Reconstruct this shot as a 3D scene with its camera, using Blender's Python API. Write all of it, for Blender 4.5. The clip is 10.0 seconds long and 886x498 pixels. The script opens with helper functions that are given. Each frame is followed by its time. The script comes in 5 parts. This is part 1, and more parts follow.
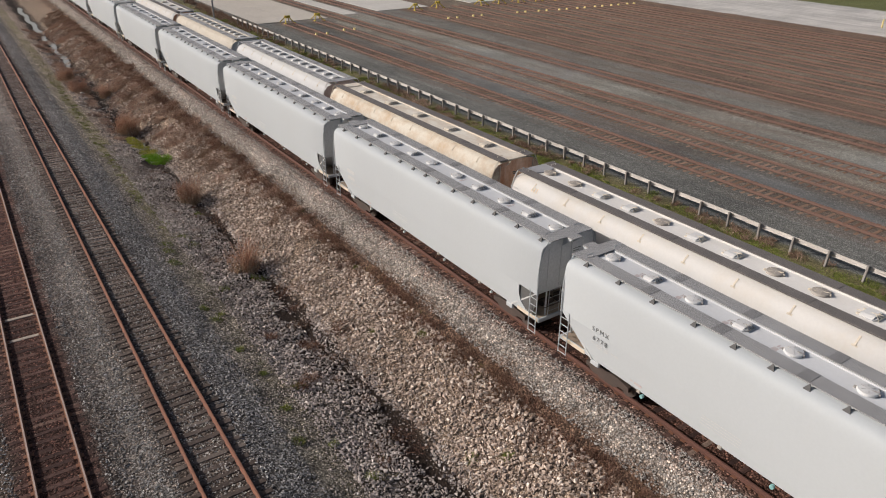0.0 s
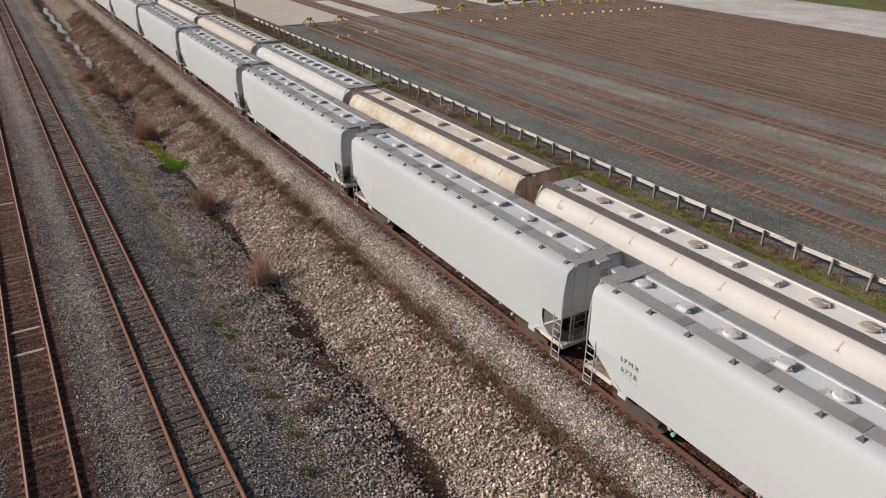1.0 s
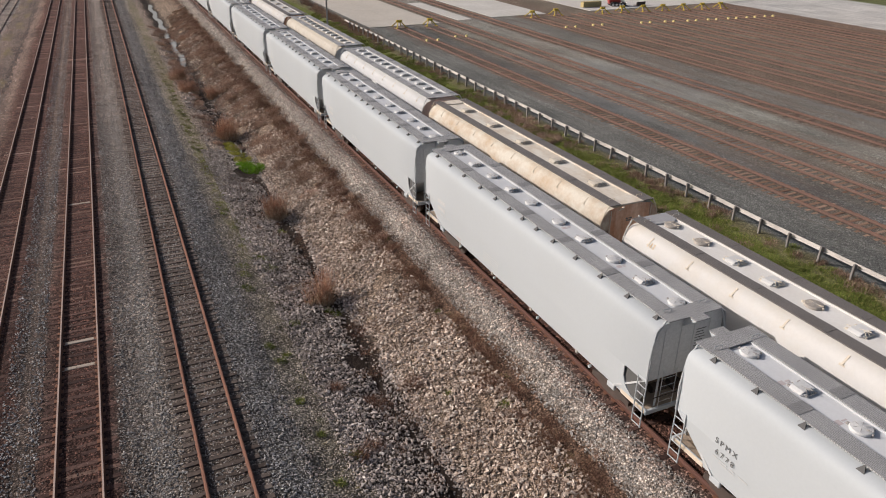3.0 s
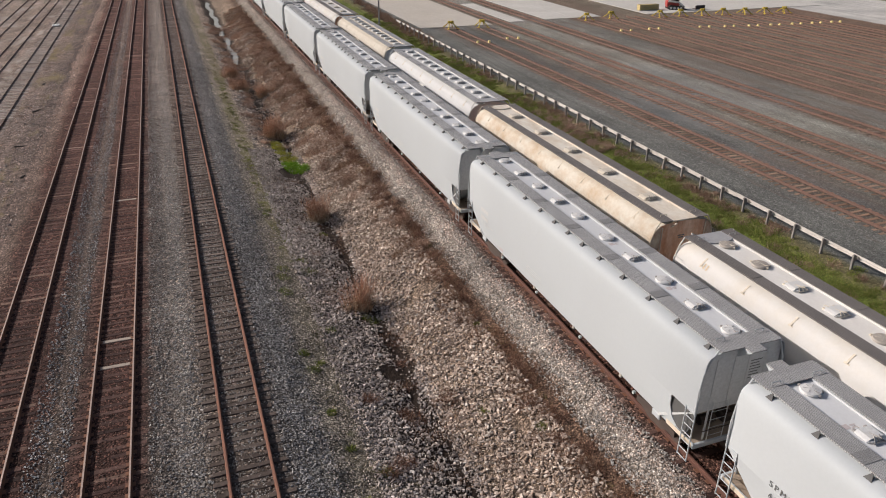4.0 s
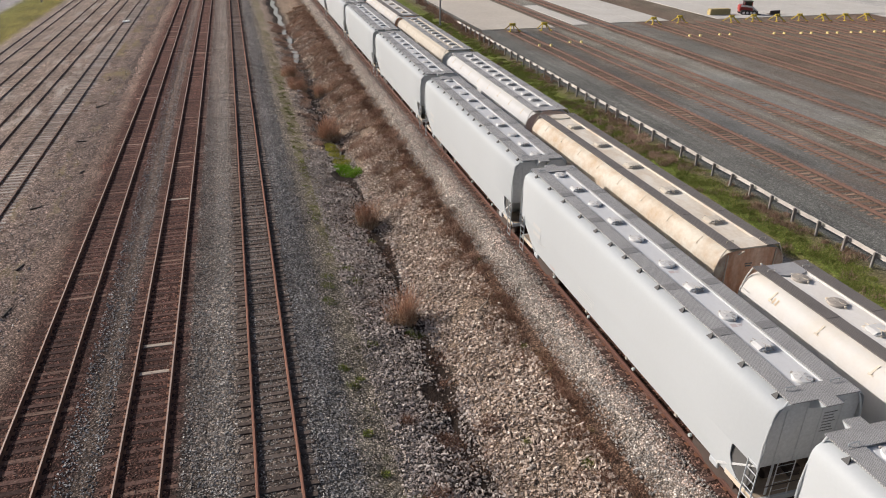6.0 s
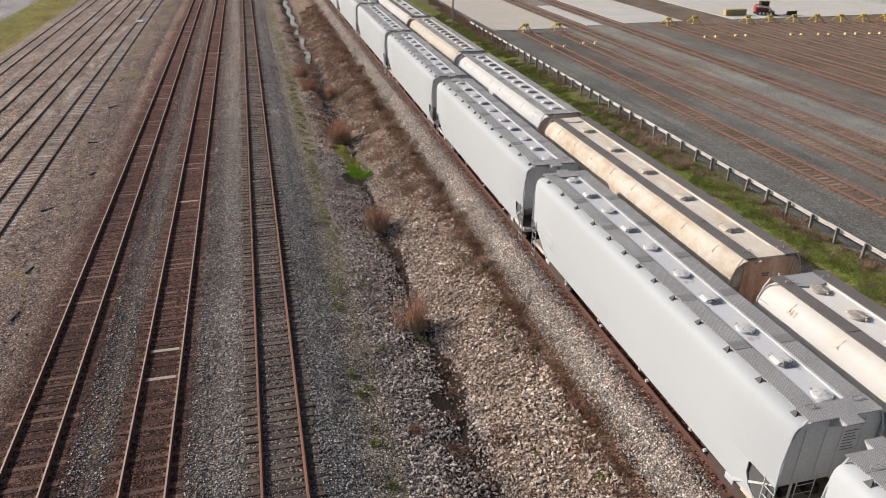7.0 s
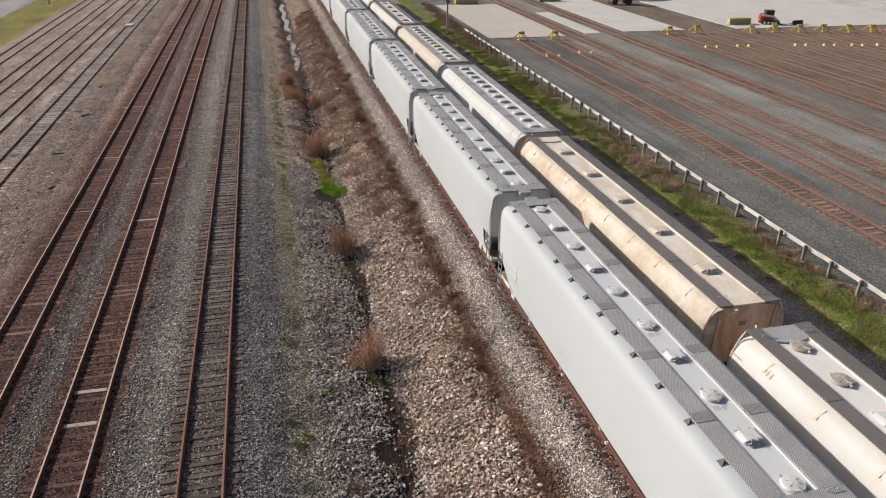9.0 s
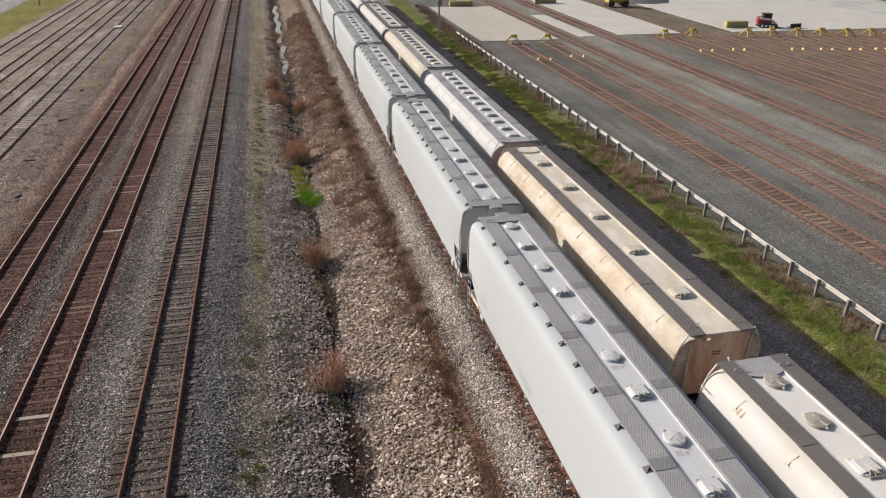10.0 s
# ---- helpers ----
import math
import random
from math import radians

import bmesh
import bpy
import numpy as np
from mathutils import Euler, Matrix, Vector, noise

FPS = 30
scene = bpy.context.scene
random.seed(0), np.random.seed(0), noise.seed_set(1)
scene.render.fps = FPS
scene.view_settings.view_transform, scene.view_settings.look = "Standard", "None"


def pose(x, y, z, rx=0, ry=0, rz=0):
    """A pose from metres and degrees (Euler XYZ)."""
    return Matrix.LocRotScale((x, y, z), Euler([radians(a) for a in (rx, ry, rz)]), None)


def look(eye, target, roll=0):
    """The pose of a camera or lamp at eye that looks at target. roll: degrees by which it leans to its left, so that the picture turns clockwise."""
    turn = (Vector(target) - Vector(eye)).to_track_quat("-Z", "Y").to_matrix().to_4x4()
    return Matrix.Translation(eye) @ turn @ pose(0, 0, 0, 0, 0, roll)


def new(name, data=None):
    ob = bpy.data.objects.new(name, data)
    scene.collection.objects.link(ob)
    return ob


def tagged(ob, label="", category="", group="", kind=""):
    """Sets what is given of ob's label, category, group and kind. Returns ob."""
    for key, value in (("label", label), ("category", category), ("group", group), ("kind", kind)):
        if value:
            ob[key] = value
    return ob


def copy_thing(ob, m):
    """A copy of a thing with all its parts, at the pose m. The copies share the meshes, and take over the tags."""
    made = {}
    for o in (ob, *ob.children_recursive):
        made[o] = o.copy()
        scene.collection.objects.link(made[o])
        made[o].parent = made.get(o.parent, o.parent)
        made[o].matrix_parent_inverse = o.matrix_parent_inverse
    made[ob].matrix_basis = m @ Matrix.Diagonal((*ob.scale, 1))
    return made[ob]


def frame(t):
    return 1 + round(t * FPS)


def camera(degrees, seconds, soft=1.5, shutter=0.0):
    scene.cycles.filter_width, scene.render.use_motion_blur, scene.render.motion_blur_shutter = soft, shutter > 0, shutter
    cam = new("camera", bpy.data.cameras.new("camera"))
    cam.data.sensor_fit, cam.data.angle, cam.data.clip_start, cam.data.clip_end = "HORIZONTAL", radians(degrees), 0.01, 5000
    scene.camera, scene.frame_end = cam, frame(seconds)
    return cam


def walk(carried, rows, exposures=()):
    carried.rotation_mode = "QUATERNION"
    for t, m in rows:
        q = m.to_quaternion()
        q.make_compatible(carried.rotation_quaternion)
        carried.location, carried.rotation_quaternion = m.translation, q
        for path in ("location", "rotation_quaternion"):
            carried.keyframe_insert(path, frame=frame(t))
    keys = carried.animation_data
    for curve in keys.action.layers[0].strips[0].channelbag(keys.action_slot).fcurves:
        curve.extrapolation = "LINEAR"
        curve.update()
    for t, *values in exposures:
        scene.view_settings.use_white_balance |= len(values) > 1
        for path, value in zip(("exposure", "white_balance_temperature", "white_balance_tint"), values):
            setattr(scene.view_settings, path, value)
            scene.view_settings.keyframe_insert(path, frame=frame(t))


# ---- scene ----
cam = camera(64.1, 10.0, 1.02)
PATH = [
    (0, (3.129, -1.487, 18.056), (4.129, -0.005, 17.159), 0.4),
    (0.5, (3.529, -0.87, 18.08), (4.531, 0.611, 17.184), 0.5),
    (1, (4.061, -0.099, 18.067), (5.015, 1.415, 17.172), 0.5),
    (1.5, (4.667, 0.626, 18.042), (5.559, 2.177, 17.149), 0.5),
    (2, (5.172, 1.326, 18.028), (6.042, 2.89, 17.134), 0.5),
    (2.5, (5.628, 1.968, 17.99), (6.445, 3.56, 17.096), 0.5),
    (4, (6.694, 3.494, 17.922), (7.327, 5.168, 17.028), 0.6),
    (4.5, (6.912, 3.894, 17.937), (7.499, 5.583, 17.041), 0.7),
    (5, (7.137, 4.241, 17.942), (7.686, 5.943, 17.047), 0.7),
    (5.5, (7.292, 4.557, 17.976), (7.81, 6.268, 17.079), 0.7),
    (6, (7.445, 4.851, 18.007), (7.932, 6.571, 17.11), 0.7),
    (7.5, (7.915, 5.748, 18.109), (8.365, 7.477, 17.21), 0.6),
    (8, (8.48, 6.301, 18.13), (8.926, 8.032, 17.232), 0.7),
    (8.5, (9.451, 6.945, 18.111), (9.891, 8.679, 17.216), 0.8),
    (9, (10.614, 7.694, 18.126), (11.049, 9.431, 17.234), 1.0),
    (9.5, (11.682, 8.401, 18.118), (12.112, 10.139, 17.227), 1.0),
    (10, (12.547, 8.964, 18.143), (12.976, 10.703, 17.253), 1.1),
]
walk(cam, [(t, look(eye, target, roll)) for t, eye, target, roll in PATH],
     [(0, -0.05, 6500, 14), (2.0, -0.02, 6500, 15), (2.5, 0.01, 6500, 15), (4, 0.07, 6500, 15), (5, 0.14, 6500, 14), (7.5, 0.23, 6500, 14), (10, 0.21, 6500, 13)])

# ---------------------------------------------------------------- world, sun
SUN_TO = Vector((-1.0, 0.76, 0.635)).normalized()
world = bpy.data.worlds.new("sky")
scene.world = world
world.use_nodes = True
wn = world.node_tree
sky = wn.nodes.new("ShaderNodeTexSky")
sky.sky_type = "NISHITA"
sky.sun_disc = False
sky.sun_elevation = math.asin(SUN_TO.z)
sky.sun_rotation = math.atan2(SUN_TO.x, SUN_TO.y)
sky.air_density, sky.dust_density, sky.ozone_density = 1.0, 4.0, 0.6
wn.links.new(sky.outputs[0], wn.nodes["Background"].inputs[0])
wn.nodes["Background"].inputs[1].default_value = 0.074
lamp = bpy.data.lights.new("sun", "SUN")
lamp.energy, lamp.angle, lamp.color = 4.25, radians(0.6), (1.0, 0.95, 0.88)
sun = new("sun", lamp)
sun.matrix_world = look(SUN_TO * 200, (0, 0, 0))
scene.view_settings.exposure = 0.0

# ---------------------------------------------------------------- materials
def tree(name, rough=0.8, metal=0.0):
    m = bpy.data.materials.new(name)
    m.use_nodes = True
    t = m.node_tree
    b = t.nodes["Principled BSDF"]
    b.inputs["Roughness"].default_value = rough
    b.inputs["Metallic"].default_value = metal
    return m, t, b


def node(t, kind, **kw):
    n = t.nodes.new("ShaderNode" + kind)
    for k, v in kw.items():
        n.inputs[k.replace("_", " ")].default_value = v
    return n


def ramp(t, fac, stops, mode="LINEAR"):
    r = t.nodes.new("ShaderNodeValToRGB")
    r.color_ramp.interpolation = mode
    e = r.color_ramp.elements
    while len(e) < len(stops):
        e.new(0.5)
    for k, (p, c) in zip(e, stops):
        k.position, k.color = p, (*c, 1)
    t.links.new(fac, r.inputs[0])
    return r.outputs[0]


def mixc(t, fac, a, b, mode="MIX"):
    n = t.nodes.new("ShaderNodeMix")
    n.data_type, n.blend_type = "RGBA", mode
    for slot, v in ((0, fac), (6, a), (7, b)):
        if hasattr(v, "is_linked"):
            t.links.new(v, n.inputs[slot])
        else:
            n.inputs[slot].default_value = v if slot == 0 else (*v, 1)
    return n.outputs[2]


def calc(t, op, a, b=0.5, c=0.5):
    n = t.nodes.new("ShaderNodeMath")
    n.operation = op
    for i, v in enumerate((a, b, c)):
        if hasattr(v, "is_linked"):
            t.links.new(v, n.inputs[i])
        else:
            n.inputs[i].default_value = v
    return n.outputs[0]


def place(t, world_space=False):
    if world_space:
        return t.nodes.new("ShaderNodeNewGeometry").outputs["Position"]
    return t.nodes.new("ShaderNodeTexCoord").outputs["Object"]


def noise_of(t, where, scale, detail=4.0, rough=0.6, stretch=None):
    if stretch:
        mp = t.nodes.new("ShaderNodeMapping")
        mp.inputs["Scale"].default_value = stretch
        t.links.new(where, mp.inputs[0])
        where = mp.outputs[0]
    n = node(t, "TexNoise", Scale=scale, Detail=detail, Roughness=rough)
    t.links.new(where, n.inputs["Vector"])
    return n.outputs["Fac"]


def bumped(t, b, height, strength, distance):
    n = node(t, "Bump", Strength=strength, Distance=distance)
    t.links.new(height, n.inputs["Height"])
    t.links.new(n.outputs[0], b.inputs["Normal"])


def chalky(m):
    """Dusty, weathered paint with hardly any gloss left."""
    b = m.node_tree.nodes["Principled BSDF"]
    b.inputs["Diffuse Roughness"].default_value = 0.18
    b.inputs["Specular IOR Level"].default_value = 0.06
    return m


def painted(name, col, dirt, rough=0.45, amount=0.5, streak=(1.2, 1.2, 0.25), fine=14.0, metal=0.0, per=0.0, world_space=False, bump=0.15, grain=0.12, cover=None):
    """Paint with soft streaked dirt and fine grain."""
    m, t, b = tree(name, rough, metal)
    w = place(t, world_space)
    big = noise_of(t, w, 1.1, 5, 0.65, streak)
    small = noise_of(t, w, fine, 3, 0.6)
    lift = max(0.0, 0.62 - amount * 0.4) if cover is None else cover
    f = ramp(t, big, [(lift - 0.12, (0, 0, 0)), (lift + 0.22, (1, 1, 1))])
    c = mixc(t, calc(t, "MULTIPLY", f, amount), col, dirt)
    g = ramp(t, small, [(0.3, (1 - grain,) * 3), (0.7, (1 + grain * 0.45,) * 3)])
    c = mixc(t, 1.0, c, g, "MULTIPLY")
    if per:
        info = t.nodes.new("ShaderNodeObjectInfo")
        v = ramp(t, info.outputs["Random"], [(0, (1 - per,) * 3), (1, (1 + per * 0.6,) * 3)])
        c = mixc(t, 1.0, c, v, "MULTIPLY")
    t.links.new(c, b.inputs["Base Color"])
    t.links.new(calc(t, "MULTIPLY_ADD", small, 0.25, rough - 0.1), b.inputs["Roughness"])
    if bump:
        bumped(t, b, small, bump, 0.01)
    return m


def island(name, stops, rough=0.9, vary=0.25, grain=30.0):
    """Stones, stems and blades: a colour for each loose piece."""
    m, t, b = tree(name, rough)
    b.inputs["Specular IOR Level"].default_value = 0.2
    g = t.nodes.new("ShaderNodeNewGeometry")
    c = ramp(t, g.outputs["Random Per Island"], stops)
    n = noise_of(t, g.outputs["Position"], grain, 3)
    big = noise_of(t, g.outputs["Position"], 0.35, 3)
    c = mixc(t, 1.0, c, ramp(t, n, [(0.3, (1 - vary,) * 3), (0.7, (1 + vary * 0.5,) * 3)]), "MULTIPLY")
    c = mixc(t, 1.0, c, ramp(t, big, [(0.3, (0.72,) * 3), (0.7, (1.18,) * 3)]), "MULTIPLY")
    t.links.new(c, b.inputs["Base Color"])
    return m


def single(name, stops, rough=0.9, grain=30.0, vary=0.25, paled=False):
    """The same for pieces that are objects of their own."""
    m, t, b = tree(name, rough)
    b.inputs["Specular IOR Level"].default_value = 0.2
    info = t.nodes.new("ShaderNodeObjectInfo")
    w = place(t, True)
    c = ramp(t, info.outputs["Random"], stops)
    n = noise_of(t, w, grain, 4, 0.65)
    big = noise_of(t, w, 0.35, 3)
    c = mixc(t, 1.0, c, ramp(t, n, [(0.3, (1 - vary,) * 3), (0.7, (1 + vary * 0.5,) * 3)]), "MULTIPLY")
    c = mixc(t, 1.0, c, ramp(t, big, [(0.3, (0.72,) * 3), (0.7, (1.18,) * 3)]), "MULTIPLY")
    t.links.new(c, b.inputs["Base Color"])
    # haze painted into the colour: far pieces come out paler than near ones
    if paled:
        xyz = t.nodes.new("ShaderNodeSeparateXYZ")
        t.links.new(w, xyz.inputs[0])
        distance_haze = ramp(t, calc(t, "DIVIDE", xyz.outputs[1], 100.0), [(0.25, (0.92, 0.92, 0.92)), (0.5, (1.18, 1.15, 1.14)), (0.95, (1.6, 1.5, 1.47))])
        t.links.new(mixc(t, 1.0, c, distance_haze, "MULTIPLY"), b.inputs["Base Color"])
    bumped(t, b, n, 0.35, 0.02)
    return m


def grating(name, col, gap, pitch=0.065):
    """Bar grating: fine metal bars with dark slots between."""
    m, t, b = tree(name, 0.6, 0.0)
    w = place(t)
    xyz = t.nodes.new("ShaderNodeSeparateXYZ")
    t.links.new(w, xyz.inputs[0])
    p = calc(t, "ADD", xyz.outputs[0], calc(t, "MULTIPLY", xyz.outputs[1], 0.55))
    q = calc(t, "SUBTRACT", xyz.outputs[0], calc(t, "MULTIPLY", xyz.outputs[1], 0.55))
    u = calc(t, "FRACT", calc(t, "MULTIPLY", p, 1 / (pitch * 0.95)))
    v = calc(t, "FRACT", calc(t, "MULTIPLY", q, 1 / (pitch * 0.95)))
    s = calc(t, "MULTIPLY", calc(t, "GREATER_THAN", u, 0.28), calc(t, "GREATER_THAN", v, 0.28))
    n = noise_of(t, w, 0.8, 4, 0.6)
    c = mixc(t, 1.0, col, ramp(t, n, [(0.3, (0.82,) * 3), (0.7, (1.1,) * 3)]), "MULTIPLY")
    c = mixc(t, calc(t, "MULTIPLY", s, 0.72), c, gap)
    t.links.new(c, b.inputs["Base Color"])
    bumped(t, b, s, -0.5, 0.01)
    return m


def ground_material():
    m, t, b = tree("ground_gravel", 0.95)
    b.inputs["Specular IOR Level"].default_value = 0.15
    w = place(t, True)
    xyz = t.nodes.new("ShaderNodeSeparateXYZ")
    t.links.new(w, xyz.inputs[0])
    wob = noise_of(t, w, 0.55, 4, 0.6)
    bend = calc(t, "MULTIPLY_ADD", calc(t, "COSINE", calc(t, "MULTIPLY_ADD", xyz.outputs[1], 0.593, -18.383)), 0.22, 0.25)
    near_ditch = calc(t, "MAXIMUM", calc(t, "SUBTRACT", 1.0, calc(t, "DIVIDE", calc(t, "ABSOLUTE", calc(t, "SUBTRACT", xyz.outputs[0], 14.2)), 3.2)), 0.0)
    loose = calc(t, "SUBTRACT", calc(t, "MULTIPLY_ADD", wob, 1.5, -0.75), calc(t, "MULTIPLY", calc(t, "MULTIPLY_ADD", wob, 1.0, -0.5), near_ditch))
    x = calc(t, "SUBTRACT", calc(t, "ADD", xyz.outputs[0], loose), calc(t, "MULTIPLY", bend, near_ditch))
    LEAF = (0.10, 0.115, 0.035)
    lo, span = -40.0, 80.0
    west = [(-31, (0.414, 0.408, 0.425)), (-29.5, (0.23, 0.23, 0.057)), (-23.5, (0.258, 0.23, 0.055)),
            (-22.2, (0.37, 0.305, 0.265)), (-15, (0.345, 0.275, 0.235)), (-8, (0.295, 0.232, 0.203)), (-5.5, (0.245, 0.192, 0.172)),
            (-3.6, (0.125, 0.094, 0.08)), (-3.0, (0.095, 0.05, 0.041)), (-0.3, (0.095, 0.05, 0.041)), (0.3, (0.13, 0.105, 0.092)),
            (1.0, (0.115, 0.088, 0.077)), (1.4, (0.095, 0.05, 0.041)), (3.4, (0.095, 0.05, 0.041)), (3.9, (0.128, 0.108, 0.098)),
            (5.2, (0.25, 0.225, 0.205)), (6.0, (0.135, 0.112, 0.098)), (7.6, (0.126, 0.102, 0.088)), (8.9, (0.19, 0.187, 0.185)), (9.5, (0.195, 0.19, 0.182)),
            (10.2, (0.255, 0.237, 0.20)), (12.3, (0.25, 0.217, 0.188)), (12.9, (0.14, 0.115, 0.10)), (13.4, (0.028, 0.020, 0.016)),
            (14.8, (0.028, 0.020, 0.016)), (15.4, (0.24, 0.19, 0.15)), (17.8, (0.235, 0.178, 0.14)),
            (18.6, (0.13, 0.085, 0.063)), (19.2, (0.13, 0.085, 0.063)), (19.6, (0.31, 0.285, 0.262)), (20.45, (0.25, 0.195, 0.175)), (21.0, (0.13, 0.07, 0.055))]
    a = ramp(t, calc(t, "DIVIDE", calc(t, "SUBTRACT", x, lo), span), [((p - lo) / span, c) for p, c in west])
    lo2, span2 = 24.0, 126.0
    east = [(24, (0.09, 0.052, 0.042)), (27.4, (0.117, 0.0889, 0.075)), (28.6, (0.227, 0.21, 0.2)), (34.3, (0.234, 0.216, 0.206)),
            (34.7, (0.26, 0.185, 0.115)), (35.1, (0.121, 0.163, 0.03)), (36.3, (0.132, 0.15, 0.04)), (36.8, (0.15, 0.135, 0.07)), (37.7, (0.15, 0.135, 0.07)),
            (38.0, (0.145, 0.141, 0.139)), (43, (0.16, 0.154, 0.153)), (43.8, (0.14, 0.111, 0.0975)), (45.4, (0.14, 0.111, 0.0975)),
            (46.1, (0.126, 0.123, 0.126)), (47.6, (0.14, 0.127, 0.121)), (50.4, (0.158, 0.126, 0.11)), (51.5, (0.224, 0.207, 0.19)),
            (52.7, (0.142, 0.108, 0.0909)), (55.6, (0.249, 0.234, 0.221)), (58.0, (0.241, 0.227, 0.214)),
            (58.9, (0.139, 0.1, 0.085)), (60.9, (0.139, 0.1, 0.085)), (62, (0.187, 0.178, 0.172)), (65.3, (0.17, 0.158, 0.152)),
            (66.3, (0.157, 0.109, 0.0886)), (73, (0.17, 0.126, 0.105)), (78, (0.179, 0.144, 0.121)), (100, (0.17, 0.131, 0.109)),
            (109.4, (0.177, 0.118, 0.089)), (110.2, (0.46, 0.45, 0.43)), (134, (0.42, 0.415, 0.4)), (135.5, (0.11, 0.12, 0.05))]
    e = ramp(t, calc(t, "DIVIDE", calc(t, "SUBTRACT", x, lo2), span2), [((p - lo2) / span2, c if p < 37.9 or p > 109 else (c[0] * 1.07, c[1] * 1.13, c[2] * 1.07)) for p, c in east])
    c = mixc(t, calc(t, "GREATER_THAN", xyz.outputs[0], 26.0), a, e)
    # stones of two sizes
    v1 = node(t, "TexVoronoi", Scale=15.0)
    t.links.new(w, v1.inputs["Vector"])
    v2 = node(t, "TexVoronoi", Scale=6.5)
    t.links.new(w, v2.inputs["Vector"])
    bw1 = t.nodes.new("ShaderNodeSeparateColor")
    t.links.new(v1.outputs["Color"], bw1.inputs[0])
    g1 = ramp(t, bw1.outputs[0], [(0.0, (0.35,) * 3), (0.5, (0.85,) * 3), (0.85, (1.5,) * 3), (1.0, (2.5, 2.46, 2.38))])
    bw2 = t.nodes.new("ShaderNodeSeparateColor")
    t.links.new(v2.outputs["Color"], bw2.inputs[0])
    g2 = ramp(t, bw2.outputs[1], [(0.0, (0.75,) * 3), (0.8, (1.0,) * 3), (1.0, (1.4,) * 3)])
    far_flat = calc(t, "GREATER_THAN", xyz.outputs[0], 109.8)
    yard = calc(t, "GREATER_THAN", xyz.outputs[0], 28.0)
    wet = calc(t, "MULTIPLY", calc(t, "GREATER_THAN", x, 13.3), calc(t, "LESS_THAN", x, 14.9))
    near = calc(t, "SUBTRACT", calc(t, "SUBTRACT", calc(t, "SUBTRACT", 1.0, calc(t, "MULTIPLY", yard, 0.5)), calc(t, "MULTIPLY", far_flat, 0.4)), calc(t, "MULTIPLY", wet, 0.75))
    c = mixc(t, near, c, mixc(t, 1.0, c, g1, "MULTIPLY"))
    c = mixc(t, near, c, mixc(t, 1.0, c, g2, "MULTIPLY"))
    # shade in the crevices between stones, painted into the colour
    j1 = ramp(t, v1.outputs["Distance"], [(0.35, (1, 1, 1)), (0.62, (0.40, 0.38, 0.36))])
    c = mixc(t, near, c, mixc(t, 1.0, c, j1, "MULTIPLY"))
    c = mixc(t, 1.0, c, (1.26, 1.26, 1.26), "MULTIPLY")
    # distance haze put into the ground colour: paler further up the tracks
    distance_haze = ramp(t, calc(t, "DIVIDE", xyz.outputs[1], 100.0), [(0.25, (0.92, 0.92, 0.92)), (0.5, (1.18, 1.15, 1.14)), (0.95, (1.75, 1.64, 1.6))])
    c = mixc(t, calc(t, "MULTIPLY", calc(t, "GREATER_THAN", x, -4.5), calc(t, "LESS_THAN", x, 13.0)), c, mixc(t, 1.0, c, distance_haze, "MULTIPLY"))
    # broad stains, and streaks along the tracks
    c = mixc(t, 1.0, c, ramp(t, noise_of(t, w, 0.16, 5, 0.6), [(0.3, (0.75,) * 3), (0.7, (1.2, 1.19, 1.17))]), "MULTIPLY")
    c = mixc(t, 1.0, c, ramp(t, noise_of(t, w, 1.0, 4, 0.6, (1.3, 0.06, 1)), [(0.3, (0.8,) * 3), (0.7, (1.18,) * 3)]), "MULTIPLY")
    # weeds in the soil of the verge
    weed = ramp(t, noise_of(t, w, 0.9, 4, 0.7), [(0.60, (0, 0, 0)), (0.70, (1, 1, 1))])
    verge = calc(t, "MULTIPLY", calc(t, "GREATER_THAN", x, 10.0), calc(t, "LESS_THAN", x, 12.9))
    strip = calc(t, "MULTIPLY", calc(t, "GREATER_THAN", x, 10.6), calc(t, "LESS_THAN", x, 11.7))
    patchy = ramp(t, noise_of(t, w, 0.45, 4, 0.65), [(0.32, (0, 0, 0)), (0.58, (1, 1, 1))])
    further = ramp(t, calc(t, "DIVIDE", xyz.outputs[1], 100.0), [(0.28, (0.12, 0.12, 0.12)), (0.55, (1, 1, 1))])
    c = mixc(t, calc(t, "MULTIPLY", calc(t, "MULTIPLY", calc(t, "MULTIPLY", strip, patchy), further), 0.62), c, (0.20, 0.18, 0.08))
    haze = ramp(t, noise_of(t, w, 0.12, 4, 0.6, (1.0, 0.35, 1)), [(0.5, (0, 0, 0)), (0.66, (1, 1, 1))])
    cinders = calc(t, "MULTIPLY", calc(t, "GREATER_THAN", x, 45.5), calc(t, "LESS_THAN", x, 66.0))
    c = mixc(t, calc(t, "MULTIPLY", calc(t, "MULTIPLY", haze, cinders), 0.5), c, (0.25, 0.262, 0.268))
    c = mixc(t, calc(t, "MULTIPLY", calc(t, "MULTIPLY", weed, verge), 0.35), c, LEAF)
    # rust and brown dust carried along the yard tracks
    rusty = ramp(t, noise_of(t, w, 0.35, 5, 0.7, (1.0, 0.16, 1)), [(0.46, (0, 0, 0)), (0.64, (1, 1, 1))])
    tracks = calc(t, "MULTIPLY", calc(t, "GREATER_THAN", x, 42.0), calc(t, "LESS_THAN", x, 108.0))
    c = mixc(t, calc(t, "MULTIPLY", calc(t, "MULTIPLY", rusty, tracks), 0.42), c, (0.18, 0.125, 0.098))
